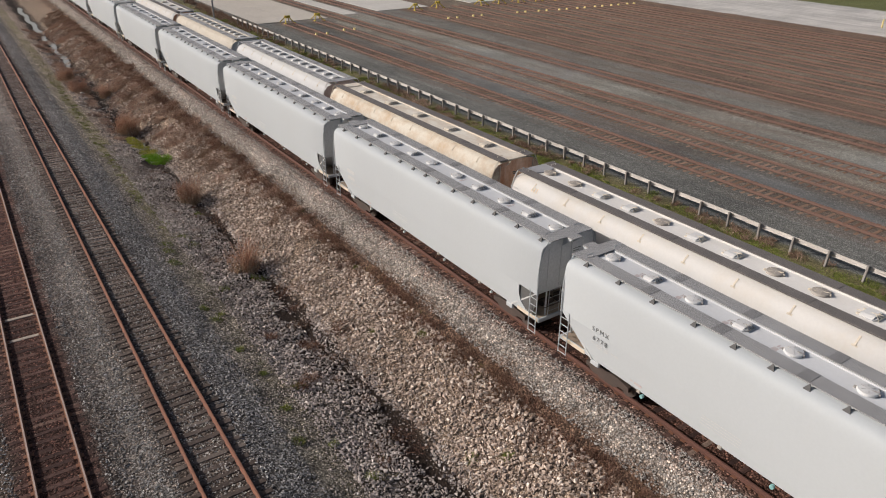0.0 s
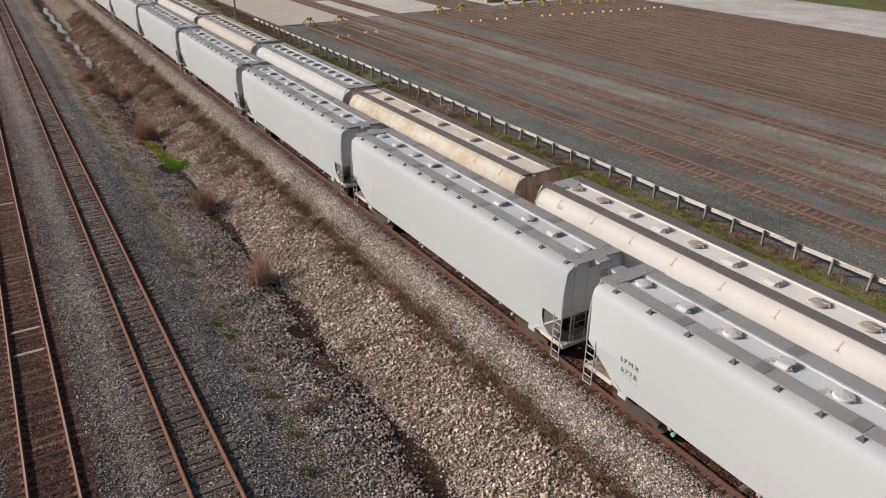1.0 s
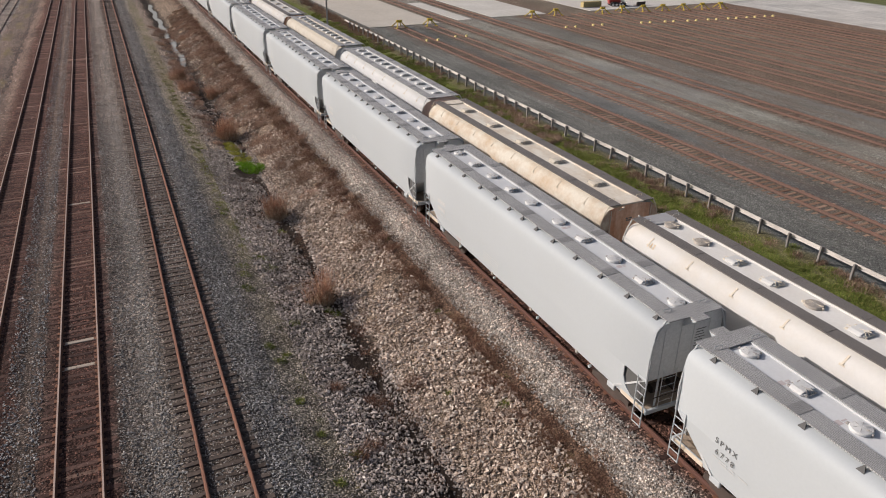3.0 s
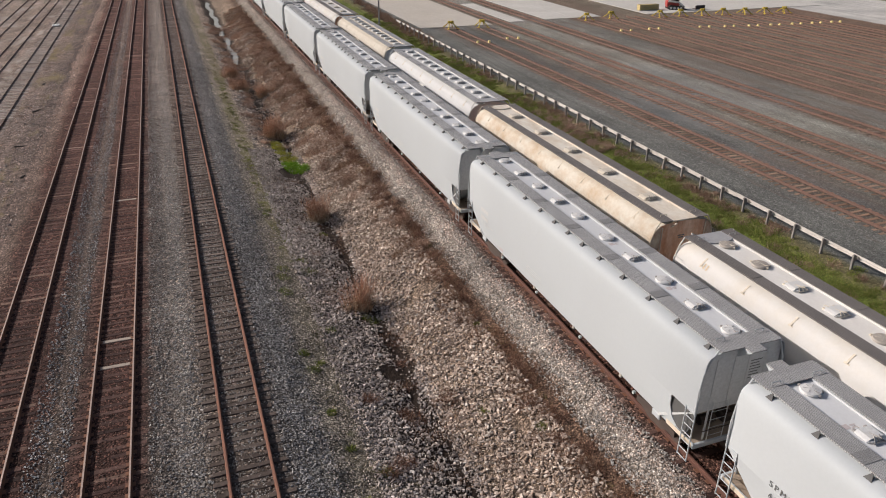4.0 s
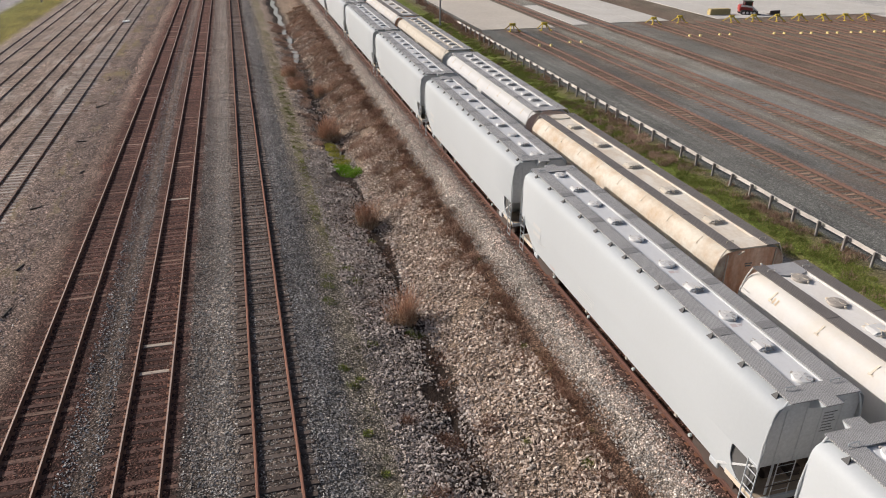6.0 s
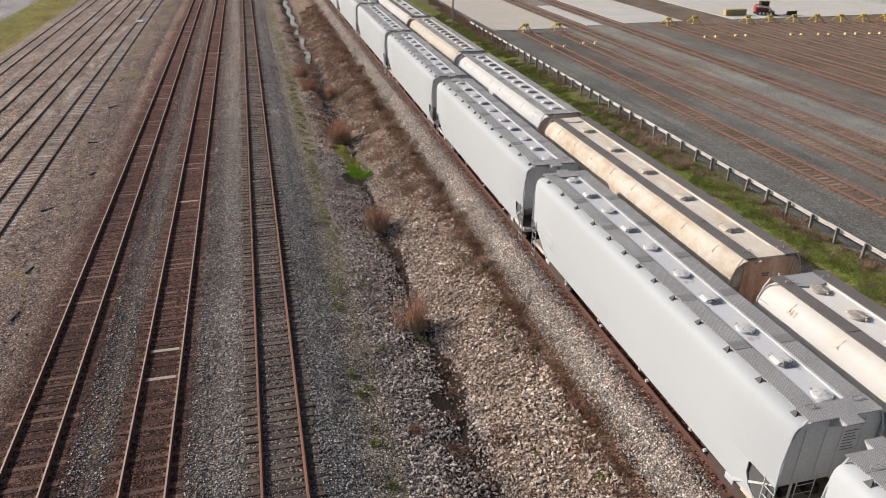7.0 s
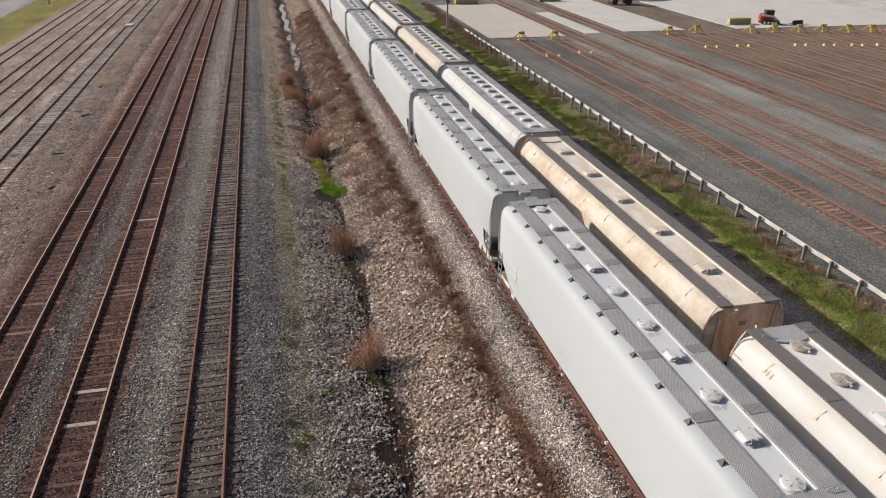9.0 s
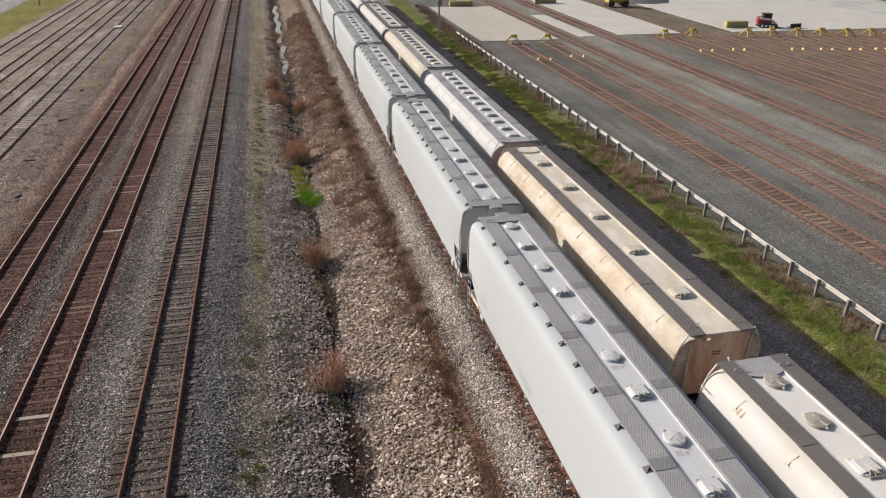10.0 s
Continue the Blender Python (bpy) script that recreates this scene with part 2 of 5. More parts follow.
    left = calc(t, "MULTIPLY", calc(t, "GREATER_THAN", x, -20.0), calc(t, "LESS_THAN", x, -4.5))
    streaky = ramp(t, noise_of(t, w, 0.5, 4, 0.65, (1.0, 0.25, 1)), [(0.52, (0, 0, 0)), (0.66, (1, 1, 1))])
    moss = calc(t, "MULTIPLY", calc(t, "GREATER_THAN", x, -7.6), calc(t, "LESS_THAN", x, -5.0))
    c = mixc(t, calc(t, "MULTIPLY", calc(t, "MULTIPLY", streaky, moss), 0.55), c, (0.26, 0.21, 0.09))
    chalk = calc(t, "MULTIPLY", calc(t, "GREATER_THAN", x, -18.5), calc(t, "LESS_THAN", x, -10.3))
    c = mixc(t, calc(t, "MULTIPLY", calc(t, "MULTIPLY", streaky, chalk), 0.6), c, (0.50, 0.46, 0.41))
    c = mixc(t, calc(t, "MULTIPLY", calc(t, "MULTIPLY", weed, left), 0.5), c, (0.15, 0.12, 0.075))
    clod = ramp(t, noise_of(t, w, 1.3, 5, 0.75), [(0.5, (1, 1, 1)), (0.68, (0.55, 0.52, 0.5))])
    c = mixc(t, left, c, mixc(t, 1.0, c, clod, "MULTIPLY"))
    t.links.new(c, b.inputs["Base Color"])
    h = calc(t, "ADD", calc(t, "MULTIPLY", v1.outputs["Distance"], -1.0), calc(t, "MULTIPLY", v2.outputs["Distance"], -0.8))
    bumped(t, b, h, 0.65, 0.05)
    return m


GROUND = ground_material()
STEEL = painted("polished_rail_steel", (0.43, 0.335, 0.285), (0.33, 0.235, 0.195), 0.5, 0.5, metal=0.15, fine=5)
RUSTY = painted("rusted_rail_steel", (0.20, 0.085, 0.045), (0.12, 0.06, 0.04), 0.85, 0.6, (1, 0.3, 1), 9)
RUSTY_DULL = painted("dull_dark_rusted_rail_steel", (0.125, 0.055, 0.04), (0.085, 0.043, 0.034), 0.9, 0.6, (1, 0.3, 1), 9)
RUSTY_BRIGHT = painted("orange_rusted_rail_steel", (0.245, 0.108, 0.068), (0.165, 0.077, 0.054), 0.85, 0.6, (1, 0.3, 1), 9)
RUSTY_RED = painted("red_rusted_rail_steel", (0.285, 0.125, 0.095), (0.21, 0.103, 0.08), 0.85, 0.6, (1, 0.3, 1), 9)
WEB = painted("dusty_rusted_rail_web", (0.165, 0.10, 0.078), (0.13, 0.085, 0.068), 0.95, 0.5, (1, 0.3, 1), 9)
RUSTY_PINK = painted("pink_brown_rusted_rail_steel", (0.35, 0.235, 0.205), (0.25, 0.17, 0.148), 0.85, 0.6, (1, 0.3, 1), 9)
TIE = single("weathered_timber", [(0, (0.065, 0.046, 0.038)), (0.5, (0.10, 0.072, 0.060)), (0.94, (0.135, 0.10, 0.082)), (1, (0.2, 0.165, 0.14))], 0.95, 12)
TIE_GREY = single("grey_weathered_timber", [(0, (0.075, 0.058, 0.050)), (0.5, (0.118, 0.093, 0.081)), (1, (0.175, 0.145, 0.127))], 0.95, 9, 0.4, paled=True)
TIE_RED = single("red_brown_stained_timber", [(0, (0.054, 0.032, 0.028)), (0.45, (0.084, 0.048, 0.041)), (0.85, (0.145, 0.085, 0.071)), (0.95, (0.21, 0.135, 0.105)), (1, (0.30, 0.22, 0.18))], 0.95, 9, 0.55, paled=True)
TIE_YARD = island("yard_timber_row", [(0, (0.12, 0.0861, 0.067)), (0.5, (0.18, 0.134, 0.106)), (1, (0.24, 0.186, 0.148))], 0.95)
TIE_YARD_ONE = single("yard_timber", [(0, (0.203, 0.122, 0.0831)), (0.5, (0.284, 0.181, 0.125)), (1, (0.392, 0.269, 0.196))], 0.95, 12)
TIE_OLD = island("bleached_old_timber_row", [(0, (0.22, 0.19, 0.165)), (0.5, (0.34, 0.305, 0.275)), (1, (0.48, 0.44, 0.40))], 0.95)
TIE_OLD_ONE = single("bleached_old_timber", [(0, (0.22, 0.19, 0.165)), (0.5, (0.34, 0.305, 0.275)), (1, (0.48, 0.44, 0.40))], 0.95, 12)
TIE_PALE = painted("bleached_timber", (0.42, 0.36, 0.30), (0.25, 0.20, 0.16), 0.9, 0.5)
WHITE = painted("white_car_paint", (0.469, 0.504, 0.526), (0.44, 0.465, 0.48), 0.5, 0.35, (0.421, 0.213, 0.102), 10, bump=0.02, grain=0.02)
CAR_GREY = painted("grey_primer_paint", (0.575, 0.592, 0.598), (0.483, 0.494, 0.494), 0.55, 0.4, (1, 1, 0.3), 10, bump=0.05)
CREAM = painted("cream_car_paint", (0.612, 0.602, 0.580), (0.575, 0.515, 0.425), 0.5, 0.6, (0.736, 0.552, 0.46), 10, bump=0.03, grain=0.03, cover=0.58)
TANCAR = painted("tan_car_paint", (0.652, 0.609, 0.525), (0.473, 0.321, 0.186), 0.55, 0.75, (1.5, 0.9, 0.9), 8, bump=0.03, grain=0.06, cover=0.52)
BEIGE = painted("beige_car_paint", (0.628, 0.586, 0.509), (0.497, 0.437, 0.355), 0.5, 0.5, (0.9, 0.9, 0.366), 8, bump=0.03, grain=0.05)
ROOF_TAN = painted("dirty_brown_stained_roof", (0.73, 0.69, 0.61), (0.53, 0.41, 0.285), 0.7, 0.75, (1.2, 0.6, 1), 8, bump=0.03, grain=0.06, cover=0.52)
WHITE_2 = painted("bright_white_car_paint", (0.616, 0.621, 0.616), (0.526, 0.526, 0.514), 0.5, 0.4, (0.707, 0.589, 0.294), 10, bump=0.02, grain=0.03)
ROOF_CREAM = painted("warm_white_roof_paint", (0.72, 0.71, 0.685), (0.62, 0.59, 0.54), 0.6, 0.5, (1.0, 0.6, 1), 10, bump=0.02, grain=0.04)
RUST_END = painted("rust_stained_end_paint", (0.80, 0.60, 0.46), (0.52, 0.23, 0.12), 0.8, 0.95, (1.6, 1, 0.45), 8, cover=0.40)
RUST_POST = painted("rust_streaked_cream_paint", (0.66, 0.58, 0.46), (0.34, 0.15, 0.085), 0.8, 0.95, (1.5, 1, 1.1), 8, cover=0.47)
GRATE = grating("galvanised_grating", (0.415, 0.416, 0.415), (0.126, 0.126, 0.126), 0.048)
SPLICE = grating("overlapped_grating", (0.30, 0.30, 0.30), (0.085, 0.085, 0.085), 0.036)
END_SHEET = painted("dull_grey_roof_sheet", (0.36, 0.365, 0.375), (0.27, 0.27, 0.28), 0.7, 0.5, (1, 1, 1), 12)
BRACKET = painted("dull_tan_bracket_paint", (0.64, 0.58, 0.48), (0.46, 0.40, 0.32), 0.8, 0.5, (2, 2, 2), 20)
GUSSET = painted("dark_grey_bracket_paint", (0.10, 0.10, 0.10), (0.07, 0.07, 0.07), 0.8, 0.5, (2, 2, 2), 20)
PLATE = painted("dark_grey_primer_paint", (0.105, 0.107, 0.107), (0.08, 0.08, 0.08), 0.6, 0.5, (1, 1, 0.4), 10)
GRATE_DARK = grating("dark_grating", (0.196, 0.178, 0.167), (0.0862, 0.0805, 0.0747))
HATCHGREY = painted("grey_hatch_fibreglass", (0.605, 0.616, 0.622), (0.504, 0.498, 0.482), 0.6, 0.5, (2, 2, 2), 20)
HATCHDARK = painted("dull_brown_grey_hatch", (0.40, 0.37, 0.33), (0.27, 0.24, 0.21), 0.7, 0.6, (2, 2, 2), 20)
IRON = painted("dark_rusty_iron", (0.085, 0.06, 0.05), (0.05, 0.04, 0.035), 0.8, 0.6, (2, 2, 2), 16)
FLOORTAN = painted("dusty_tan_deck", (0.40, 0.32, 0.24), (0.28, 0.22, 0.17), 0.9, 0.6, (2, 2, 2), 16)
SILLTAN = painted("yellowed_sill_paint", (0.60, 0.49, 0.36), (0.66, 0.62, 0.55), 0.6, 0.5, (1, 1, 1), 10, grain=0.05)
RED_TAG = painted("faded_red_stencil", (0.44, 0.36, 0.35), (0.54, 0.52, 0.52), 0.6, 0.6, (6, 6, 6), 20)
INK = painted("dark_grey_stencil", (0.10, 0.105, 0.105), (0.24, 0.24, 0.24), 0.6, 0.4, (3, 3, 3), 20, bump=0)
INK_PALE = painted("pale_grey_stencil", (0.50, 0.51, 0.51), (0.55, 0.56, 0.56), 0.6, 0.4, (3, 3, 3), 20, bump=0)
YELLOW = painted("yellow_paint", (0.62, 0.47, 0.04), (0.36, 0.26, 0.05), 0.55, 0.5, (2, 2, 2), 16, per=0.15)
BLOCKYEL = painted("pale_yellow_paint", (0.80, 0.66, 0.28), (0.5, 0.4, 0.2), 0.55, 0.4, (4, 4, 4), 16)
FENCEWHITE = painted("weathered_white_guard_rail", (0.68, 0.66, 0.62), (0.42, 0.37, 0.32), 0.65, 0.6, (1, 0.4, 1), 12, per=0.12)
POSTGREY = painted("grey_timber_post", (0.369, 0.343, 0.319), (0.184, 0.159, 0.142), 0.9, 0.6, (2, 2, 1), 12, per=0.2)
CONCRETE = painted("pale_concrete", (0.58, 0.565, 0.53), (0.46, 0.44, 0.40), 0.9, 0.6, (0.15, 0.15, 1), 3, world_space=True)
WATER, _wt, _wb = tree("ditch_water", 0.16)
# Pale base: the bright sky's reflection is painted into the water's colour.
_wb.inputs["Base Color"].default_value = (0.33, 0.325, 0.30, 1)
bumped(_wt, _wb, noise_of(_wt, place(_wt, True), 3.0, 2), 0.08, 0.02)
ROCK = single("pale_tan_riprap", [(0, (0.268, 0.21, 0.17)), (0.5, (0.469, 0.381, 0.317)), (0.85, (0.64, 0.543, 0.464)), (1, (0.834, 0.752, 0.665))], 0.95, 20)
ROCKS = island("pale_tan_riprap_bed", [(0, (0.256, 0.195, 0.156)), (0.5, (0.466, 0.376, 0.312)), (0.85, (0.646, 0.539, 0.461)), (1, (0.842, 0.759, 0.671))], 0.95)
ROCKS_GREY = island("grey_ditch_stones", [(0, (0.27, 0.233, 0.21)), (0.5, (0.423, 0.37, 0.338)), (0.9, (0.563, 0.502, 0.463)), (1, (0.809, 0.747, 0.698))], 0.95)
BALLAST = island("grey_ballast_stones", [(0, (0.221, 0.205, 0.19)), (0.5, (0.377, 0.356, 0.33)), (0.88, (0.538, 0.513, 0.485)), (1, (0.664, 0.643, 0.614))], 0.95)
BALLAST_DARK = island("dark_ballast_stones", [(0, (0.191, 0.187, 0.187)), (0.5, (0.326, 0.319, 0.319)), (0.9, (0.522, 0.515, 0.506)), (1, (0.724, 0.71, 0.696))], 0.95)
BRUSH = island("dry_brown_brush", [(0, (0.149, 0.0802, 0.0542)), (0.5, (0.247, 0.142, 0.0945)), (0.85, (0.359, 0.225, 0.153)), (1, (0.495, 0.367, 0.248))], 0.95)
REED = island("dry_pale_reed_stem", [(0, (0.36, 0.24, 0.156)), (0.5, (0.54, 0.396, 0.276)), (1, (0.744, 0.648, 0.504))], 0.95)
PLUME = island("red_brown_reed_plume", [(0, (0.3, 0.156, 0.106)), (0.5, (0.525, 0.306, 0.213)), (0.85, (0.625, 0.4, 0.294)), (1, (0.75, 0.575, 0.45))], 0.95)
GRASS = island("green_grass", [(0, (0.122, 0.165, 0.030)), (0.5, (0.20, 0.255, 0.052)), (0.8, (0.29, 0.305, 0.088)), (1, (0.40, 0.32, 0.15))], 0.9)
GRASS_BRIGHT = island("fresh_green_grass", [(0, (0.117, 0.234, 0.0156)), (0.5, (0.195, 0.39, 0.026)), (0.85, (0.286, 0.442, 0.065)), (1, (0.442, 0.442, 0.156))], 0.9)
BRUSH_PINK = island("pale_pink_brown_brush", [(0, (0.283, 0.178, 0.133)), (0.5, (0.431, 0.289, 0.223)), (0.85, (0.549, 0.402, 0.312)), (1, (0.683, 0.564, 0.446))], 0.95)
GRASS_DRY = island("yellow_green_grass", [(0, (0.10, 0.09, 0.03)), (0.5, (0.17, 0.155, 0.055)), (1, (0.27, 0.21, 0.10))], 0.9)


# ---------------------------------------------------------------- building helpers
def part(name, bm, material, parent=None, label=""):
    me = bpy.data.meshes.new(name)
    bm.to_mesh(me)
    bm.free()
    me.materials.append(material)
    ob = new(name, me)
    if parent is not None:
        ob.parent = parent
    if label:
        ob["label"] = label
    return ob


def from_arrays(name, verts, faces, material, parent=None, label=""):
    me = bpy.data.meshes.new(name)
    me.from_pydata([tuple(v) for v in verts], [], [tuple(f) for f in faces])
    me.materials.append(material)
    ob = new(name, me)
    if parent is not None:
        ob.parent = parent
    if label:
        ob["label"] = label
    return ob


def thing(name, m, label, category, group="", kind=""):
    ob = new(name)
    ob.empty_display_size = 0.2
    ob.matrix_basis = m
    return tagged(ob, label, category, group, kind)


def box(bm, lo, hi, bevel=0.0, m=None):
    c = [(a + b) / 2 for a, b in zip(lo, hi)]
    s = [abs(b - a) for a, b in zip(lo, hi)]
    mat = Matrix.Translation(c) @ Matrix.Diagonal((*s, 1))
    r = bmesh.ops.create_cube(bm, size=1.0, matrix=mat)
    vs = r["verts"]
    if bevel:
        es = list({e for v in vs for e in v.link_edges})
        r = bmesh.ops.bevel(bm, geom=es, offset=bevel, segments=1, affect="EDGES", clamp_overlap=True)
        vs = r["verts"]
        vs = list({v for f in r["faces"] for v in f.verts} | set(vs))
    if m is not None:
        bmesh.ops.transform(bm, matrix=m, verts=vs)
    return vs


def rod(bm, a, b, r=0.02, n=6):
    a, b = Vector(a), Vector(b)
    d = b - a
    mat = Matrix.Translation((a + b) / 2) @ d.to_track_quat("Z", "Y").to_matrix().to_4x4()
    bmesh.ops.create_cone(bm, cap_ends=True, segments=n, radius1=r, radius2=r, depth=d.length, matrix=mat)


def disc(bm, centre, r, h, n=18, axis="Z", r2=None):
    turn = {"Z": Matrix.Identity(4), "X": Matrix.Rotation(math.pi / 2, 4, "Y"), "Y": Matrix.Rotation(math.pi / 2, 4, "X")}[axis]
    bmesh.ops.create_cone(bm, cap_ends=True, segments=n, radius1=r, radius2=r if r2 is None else r2, depth=h, matrix=Matrix.Translation(centre) @ turn)


def prism(bm, outline, axis, lo, hi):
    """A closed outline drawn across an axis, with thickness along it."""
    def at(p, s):
        return {"X": (s, p[0], p[1]), "Y": (p[0], s, p[1]), "Z": (p[0], p[1], s)}[axis]
    a = [bm.verts.new(at(p, lo)) for p in outline]
    b = [bm.verts.new(at(p, hi)) for p in outline]
    n = len(outline)
    fs = [bm.faces.new(a[::-1]), bm.faces.new(b)]
    for i in range(n):
        bm.faces.new((a[i], a[(i + 1) % n], b[(i + 1) % n], b[i]))
    bmesh.ops.recalc_face_normals(bm, faces=bm.faces[:])
    return fs


# ---------------------------------------------------------------- ground
def smooth(x, xs, zs):
    return float(np.interp(x, xs, zs))


PROFILE_X = [-400, -60, -24, -7, -4.2, -3.4, -0.2, 0.35, 0.9, 3.9, 4.7, 5.7, 8.4, 9.2, 10.6, 12.2, 13.5, 14.2, 14.9, 15.8, 17.6, 18.6, 19.3, 20.3, 28.2, 29.0, 34.6, 36.9, 37.7, 39.2, 43, 400]
PROFILE_Z = [-0.4, -0.4, -0.292, -0.298, -0.37, -0.184, -0.184, -0.30, -0.184, -0.184, -0.28, -0.205, -0.205, -0.38, -0.85, -1.22, -1.54, -1.74, -1.6, -1.15, -0.45, -0.15, 0.02, 0.872, 0.872, 0.74, 0.76, 1.08, 1.12, 0.88, 0.80, 0.80]


def ditch_mid(y):
    """The winding line of the ditch bottom."""
    return 14.45 + 0.22 * math.cos((y - 31.0) * 0.593)


def ground_z(x, y, fine=True):
    bend = ditch_mid(y) - 14.2
    k = max(0.0, 1.0 - abs(x - 14.2) / 3.2)
    z = smooth(x - bend * k, PROFILE_X, PROFILE_Z)
    if y > 66:
        z -= 0.14 * k
    if fine and 9.4 < x < 20.0:
        z += 0.10 * noise.noise((x * 0.9, y * 0.9, 0.0)) + 0.05 * noise.noise((x * 2.3, y * 2.3, 5.0))
    elif fine:
        z += 0.015 * noise.noise((x * 0.8, y * 0.5, 2.0))
    return z


def build_ground():
    xs = sorted(set([-1500, -400, -150, -60] + [round(-40 + 2 * i, 2) for i in range(18)] + [round(-4.6 + 0.4 * i, 2) for i in range(35)] + [round(9.4 + 0.3 * i, 2) for i in range(40)]
                    + [round(21.5 + 1.0 * i, 2) for i in range(20)] + [42 + 3 * i for i in range(36)] + [160, 200, 300, 600, 1500]))
    ys = [-600, -200, -80, -40, -20, -10, -5] + [0.5 * i for i in range(261)] + [132 + 3 * i for i in range(24)] + [215, 240, 300, 400, 600, 1000, 2500]
    verts = [(x, y, ground_z(x, y, -20 < y < 140)) for y in ys for x in xs]
    n = len(xs)
    faces = [(j * n + i, j * n + i + 1, (j + 1) * n + i + 1, (j + 1) * n + i) for j in range(len(ys) - 1) for i in range(n - 1)]
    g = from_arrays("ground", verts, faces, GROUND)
    for p in g.data.polygons:
        p.use_smooth = True
    return tagged(g, "railway ground of grey ballast, brown soil and dark cinders", "ground", kind="structure")


build_ground()


# ---------------------------------------------------------------- railway tracks
def rail_mesh(name, y0, y1, side_mat, head_mat):
    prof = [(-0.07, -0.17), (0.07, -0.17), (0.07, -0.155), (0.012, -0.135), (0.012, -0.045), (0.036, -0.035), (0.037, -0.006), (0.028, 0.0), (-0.028, 0.0), (-0.037, -0.006), (-0.036, -0.035), (-0.012, -0.045), (-0.012, -0.135), (-0.07, -0.155)]
    bm = bmesh.new()
    prism(bm, prof, "Y", y0, y1)
    me = bpy.data.meshes.new(name)
    bm.to_mesh(me)
    bm.free()
    me.materials.append(side_mat)
    me.materials.append(head_mat)
    for p in me.polygons:
        if p.normal.z > 0.9 and p.center.z > -0.02:
            p.material_index = 1
    return me


def tie_mesh(name, mat, length=2.6, wide=0.23):
    bm = bmesh.new()
    box(bm, (-length / 2, -wide / 2, -0.34), (length / 2, wide / 2, -0.165), 0.015)
    me = bpy.data.meshes.new(name)
    bm.to_mesh(me)
    bm.free()
    me.materials.append(mat)
    return me


def tie_row(name, ys, mat, parent, rnd, plates=None, sink=0.0):
    """The ties too far off to tell apart singly, as one row."""
    V, F = [], []
    for y in ys:
        L, w, a = 1.3 + rnd.uniform(-0.05, 0.05), 0.115, rnd.uniform(-0.02, 0.02)
        o = rnd.uniform(-0.06, 0.06)
        k = len(V)
        zt = -0.168 - sink - rnd.uniform(0, 0.015)
        for z in (zt - 0.15, zt):
            for sx, sy in ((-1, -1), (1, -1), (1, 1), (-1, 1)):
                V.append((o + sx * L, y + sy * w + a * sx * L, z))
        F += [(k + 4, k + 5, k + 6, k + 7), (k, k + 1, k + 5, k + 4), (k + 1, k + 2, k + 6, k + 5), (k + 2, k + 3, k + 7, k + 6), (k + 3, k, k + 4, k + 7)]
    ob = from_arrays(name, V, F, mat, parent)
    ob["kind"] = "stuff"
    return ob


def track(x, z, y0, y1, side, head, tie_mat, row_mat, label, near=None, step=0.53, seed=1, pale=(), sink=0.0):
    rnd = random.Random(seed)
    t = thing("railway_track", pose(x, 0, z), label, "railway track", "railway tracks")
    me = rail_mesh("rail", y0, y1, side, head)
    for s in (-0.7525, 0.7525):
        r = new("rail", me)
        r.parent, r.location = t, (s, 0, 0)
    ys = [y0 + step * i + rnd.uniform(-0.05, 0.05) for i in range(int((y1 - y0) / step))]
    single_ys = [y for y in ys if near and near[0] <= y < near[1]][:295]
    far = [y for y in ys if y not in set(single_ys)]
    if single_ys:
        shapes = [tie_mesh("tie", tie_mat, 2.6 + d, 0.22 + e) for d, e in ((0, 0), (-0.08, 0.015), (0.09, -0.01))]
        pale_shape = tie_mesh("tie", TIE_PALE, 1.40)
        for y in single_ys:
            hit = any(abs(y - p) < step / 2 for p in pale)
            o = new("tie", pale_shape if hit else rnd.choice(shapes))
            o.parent = t
            o.location = (rnd.uniform(-0.06, 0.06), y, -sink - rnd.uniform(0.0, 0.02) + (0.012 if hit else 0))
            o.rotation_euler = (0, 0, rnd.uniform(-0.025, 0.025))
    if far:
        tie_row("timber_bed", far, row_mat, t, rnd, sink=sink)
    # steel plates that carry the rails
    V, F = [], []
    for y in [q for q in ys if -5 < q < 75]:
        for s in (-0.7525, 0.7525):
            k = len(V)
            for zz in (-0.168, -0.150):
                for sx, sy in ((-1, -1), (1, -1), (1, 1), (-1, 1)):
                    V.append((s + sx * 0.17, y + sy * 0.095, zz - sink))
            F += [(k + 4, k + 5, k + 6, k + 7), (k, k + 1, k + 5, k + 4), (k + 1, k + 2, k + 6, k + 5), (k + 2, k + 3, k + 7, k + 6), (k + 3, k, k + 4, k + 7)]
    pl = from_arrays("plate_bed", V, F, RUSTY if tie_mat not in (TIE_GREY, TIE_YARD_ONE) else IRON, t, "rusty steel plates under the rails")
    pl["kind"] = "stuff"
    return t


TRAIN_X, TRAIN_Z, TRAIN2_X = 21.82, 1.05, 25.93
TIE_ROWS_RED = island("red_brown_timber_row", [(0, (0.108, 0.0594, 0.0486)), (0.6, (0.153, 0.0882, 0.072)), (1, (0.207, 0.131, 0.108))], 0.95)
TIE_ROWS_GREY = island("grey_timber_row", [(0, (0.09, 0.075, 0.065)), (0.5, (0.135, 0.115, 0.10)), (1, (0.185, 0.16, 0.14))], 0.95)
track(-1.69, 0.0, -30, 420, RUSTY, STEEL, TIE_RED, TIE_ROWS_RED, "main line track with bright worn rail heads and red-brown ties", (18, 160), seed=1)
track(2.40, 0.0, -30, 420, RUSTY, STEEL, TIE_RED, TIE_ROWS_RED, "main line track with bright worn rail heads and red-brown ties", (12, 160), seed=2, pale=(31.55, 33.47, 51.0))
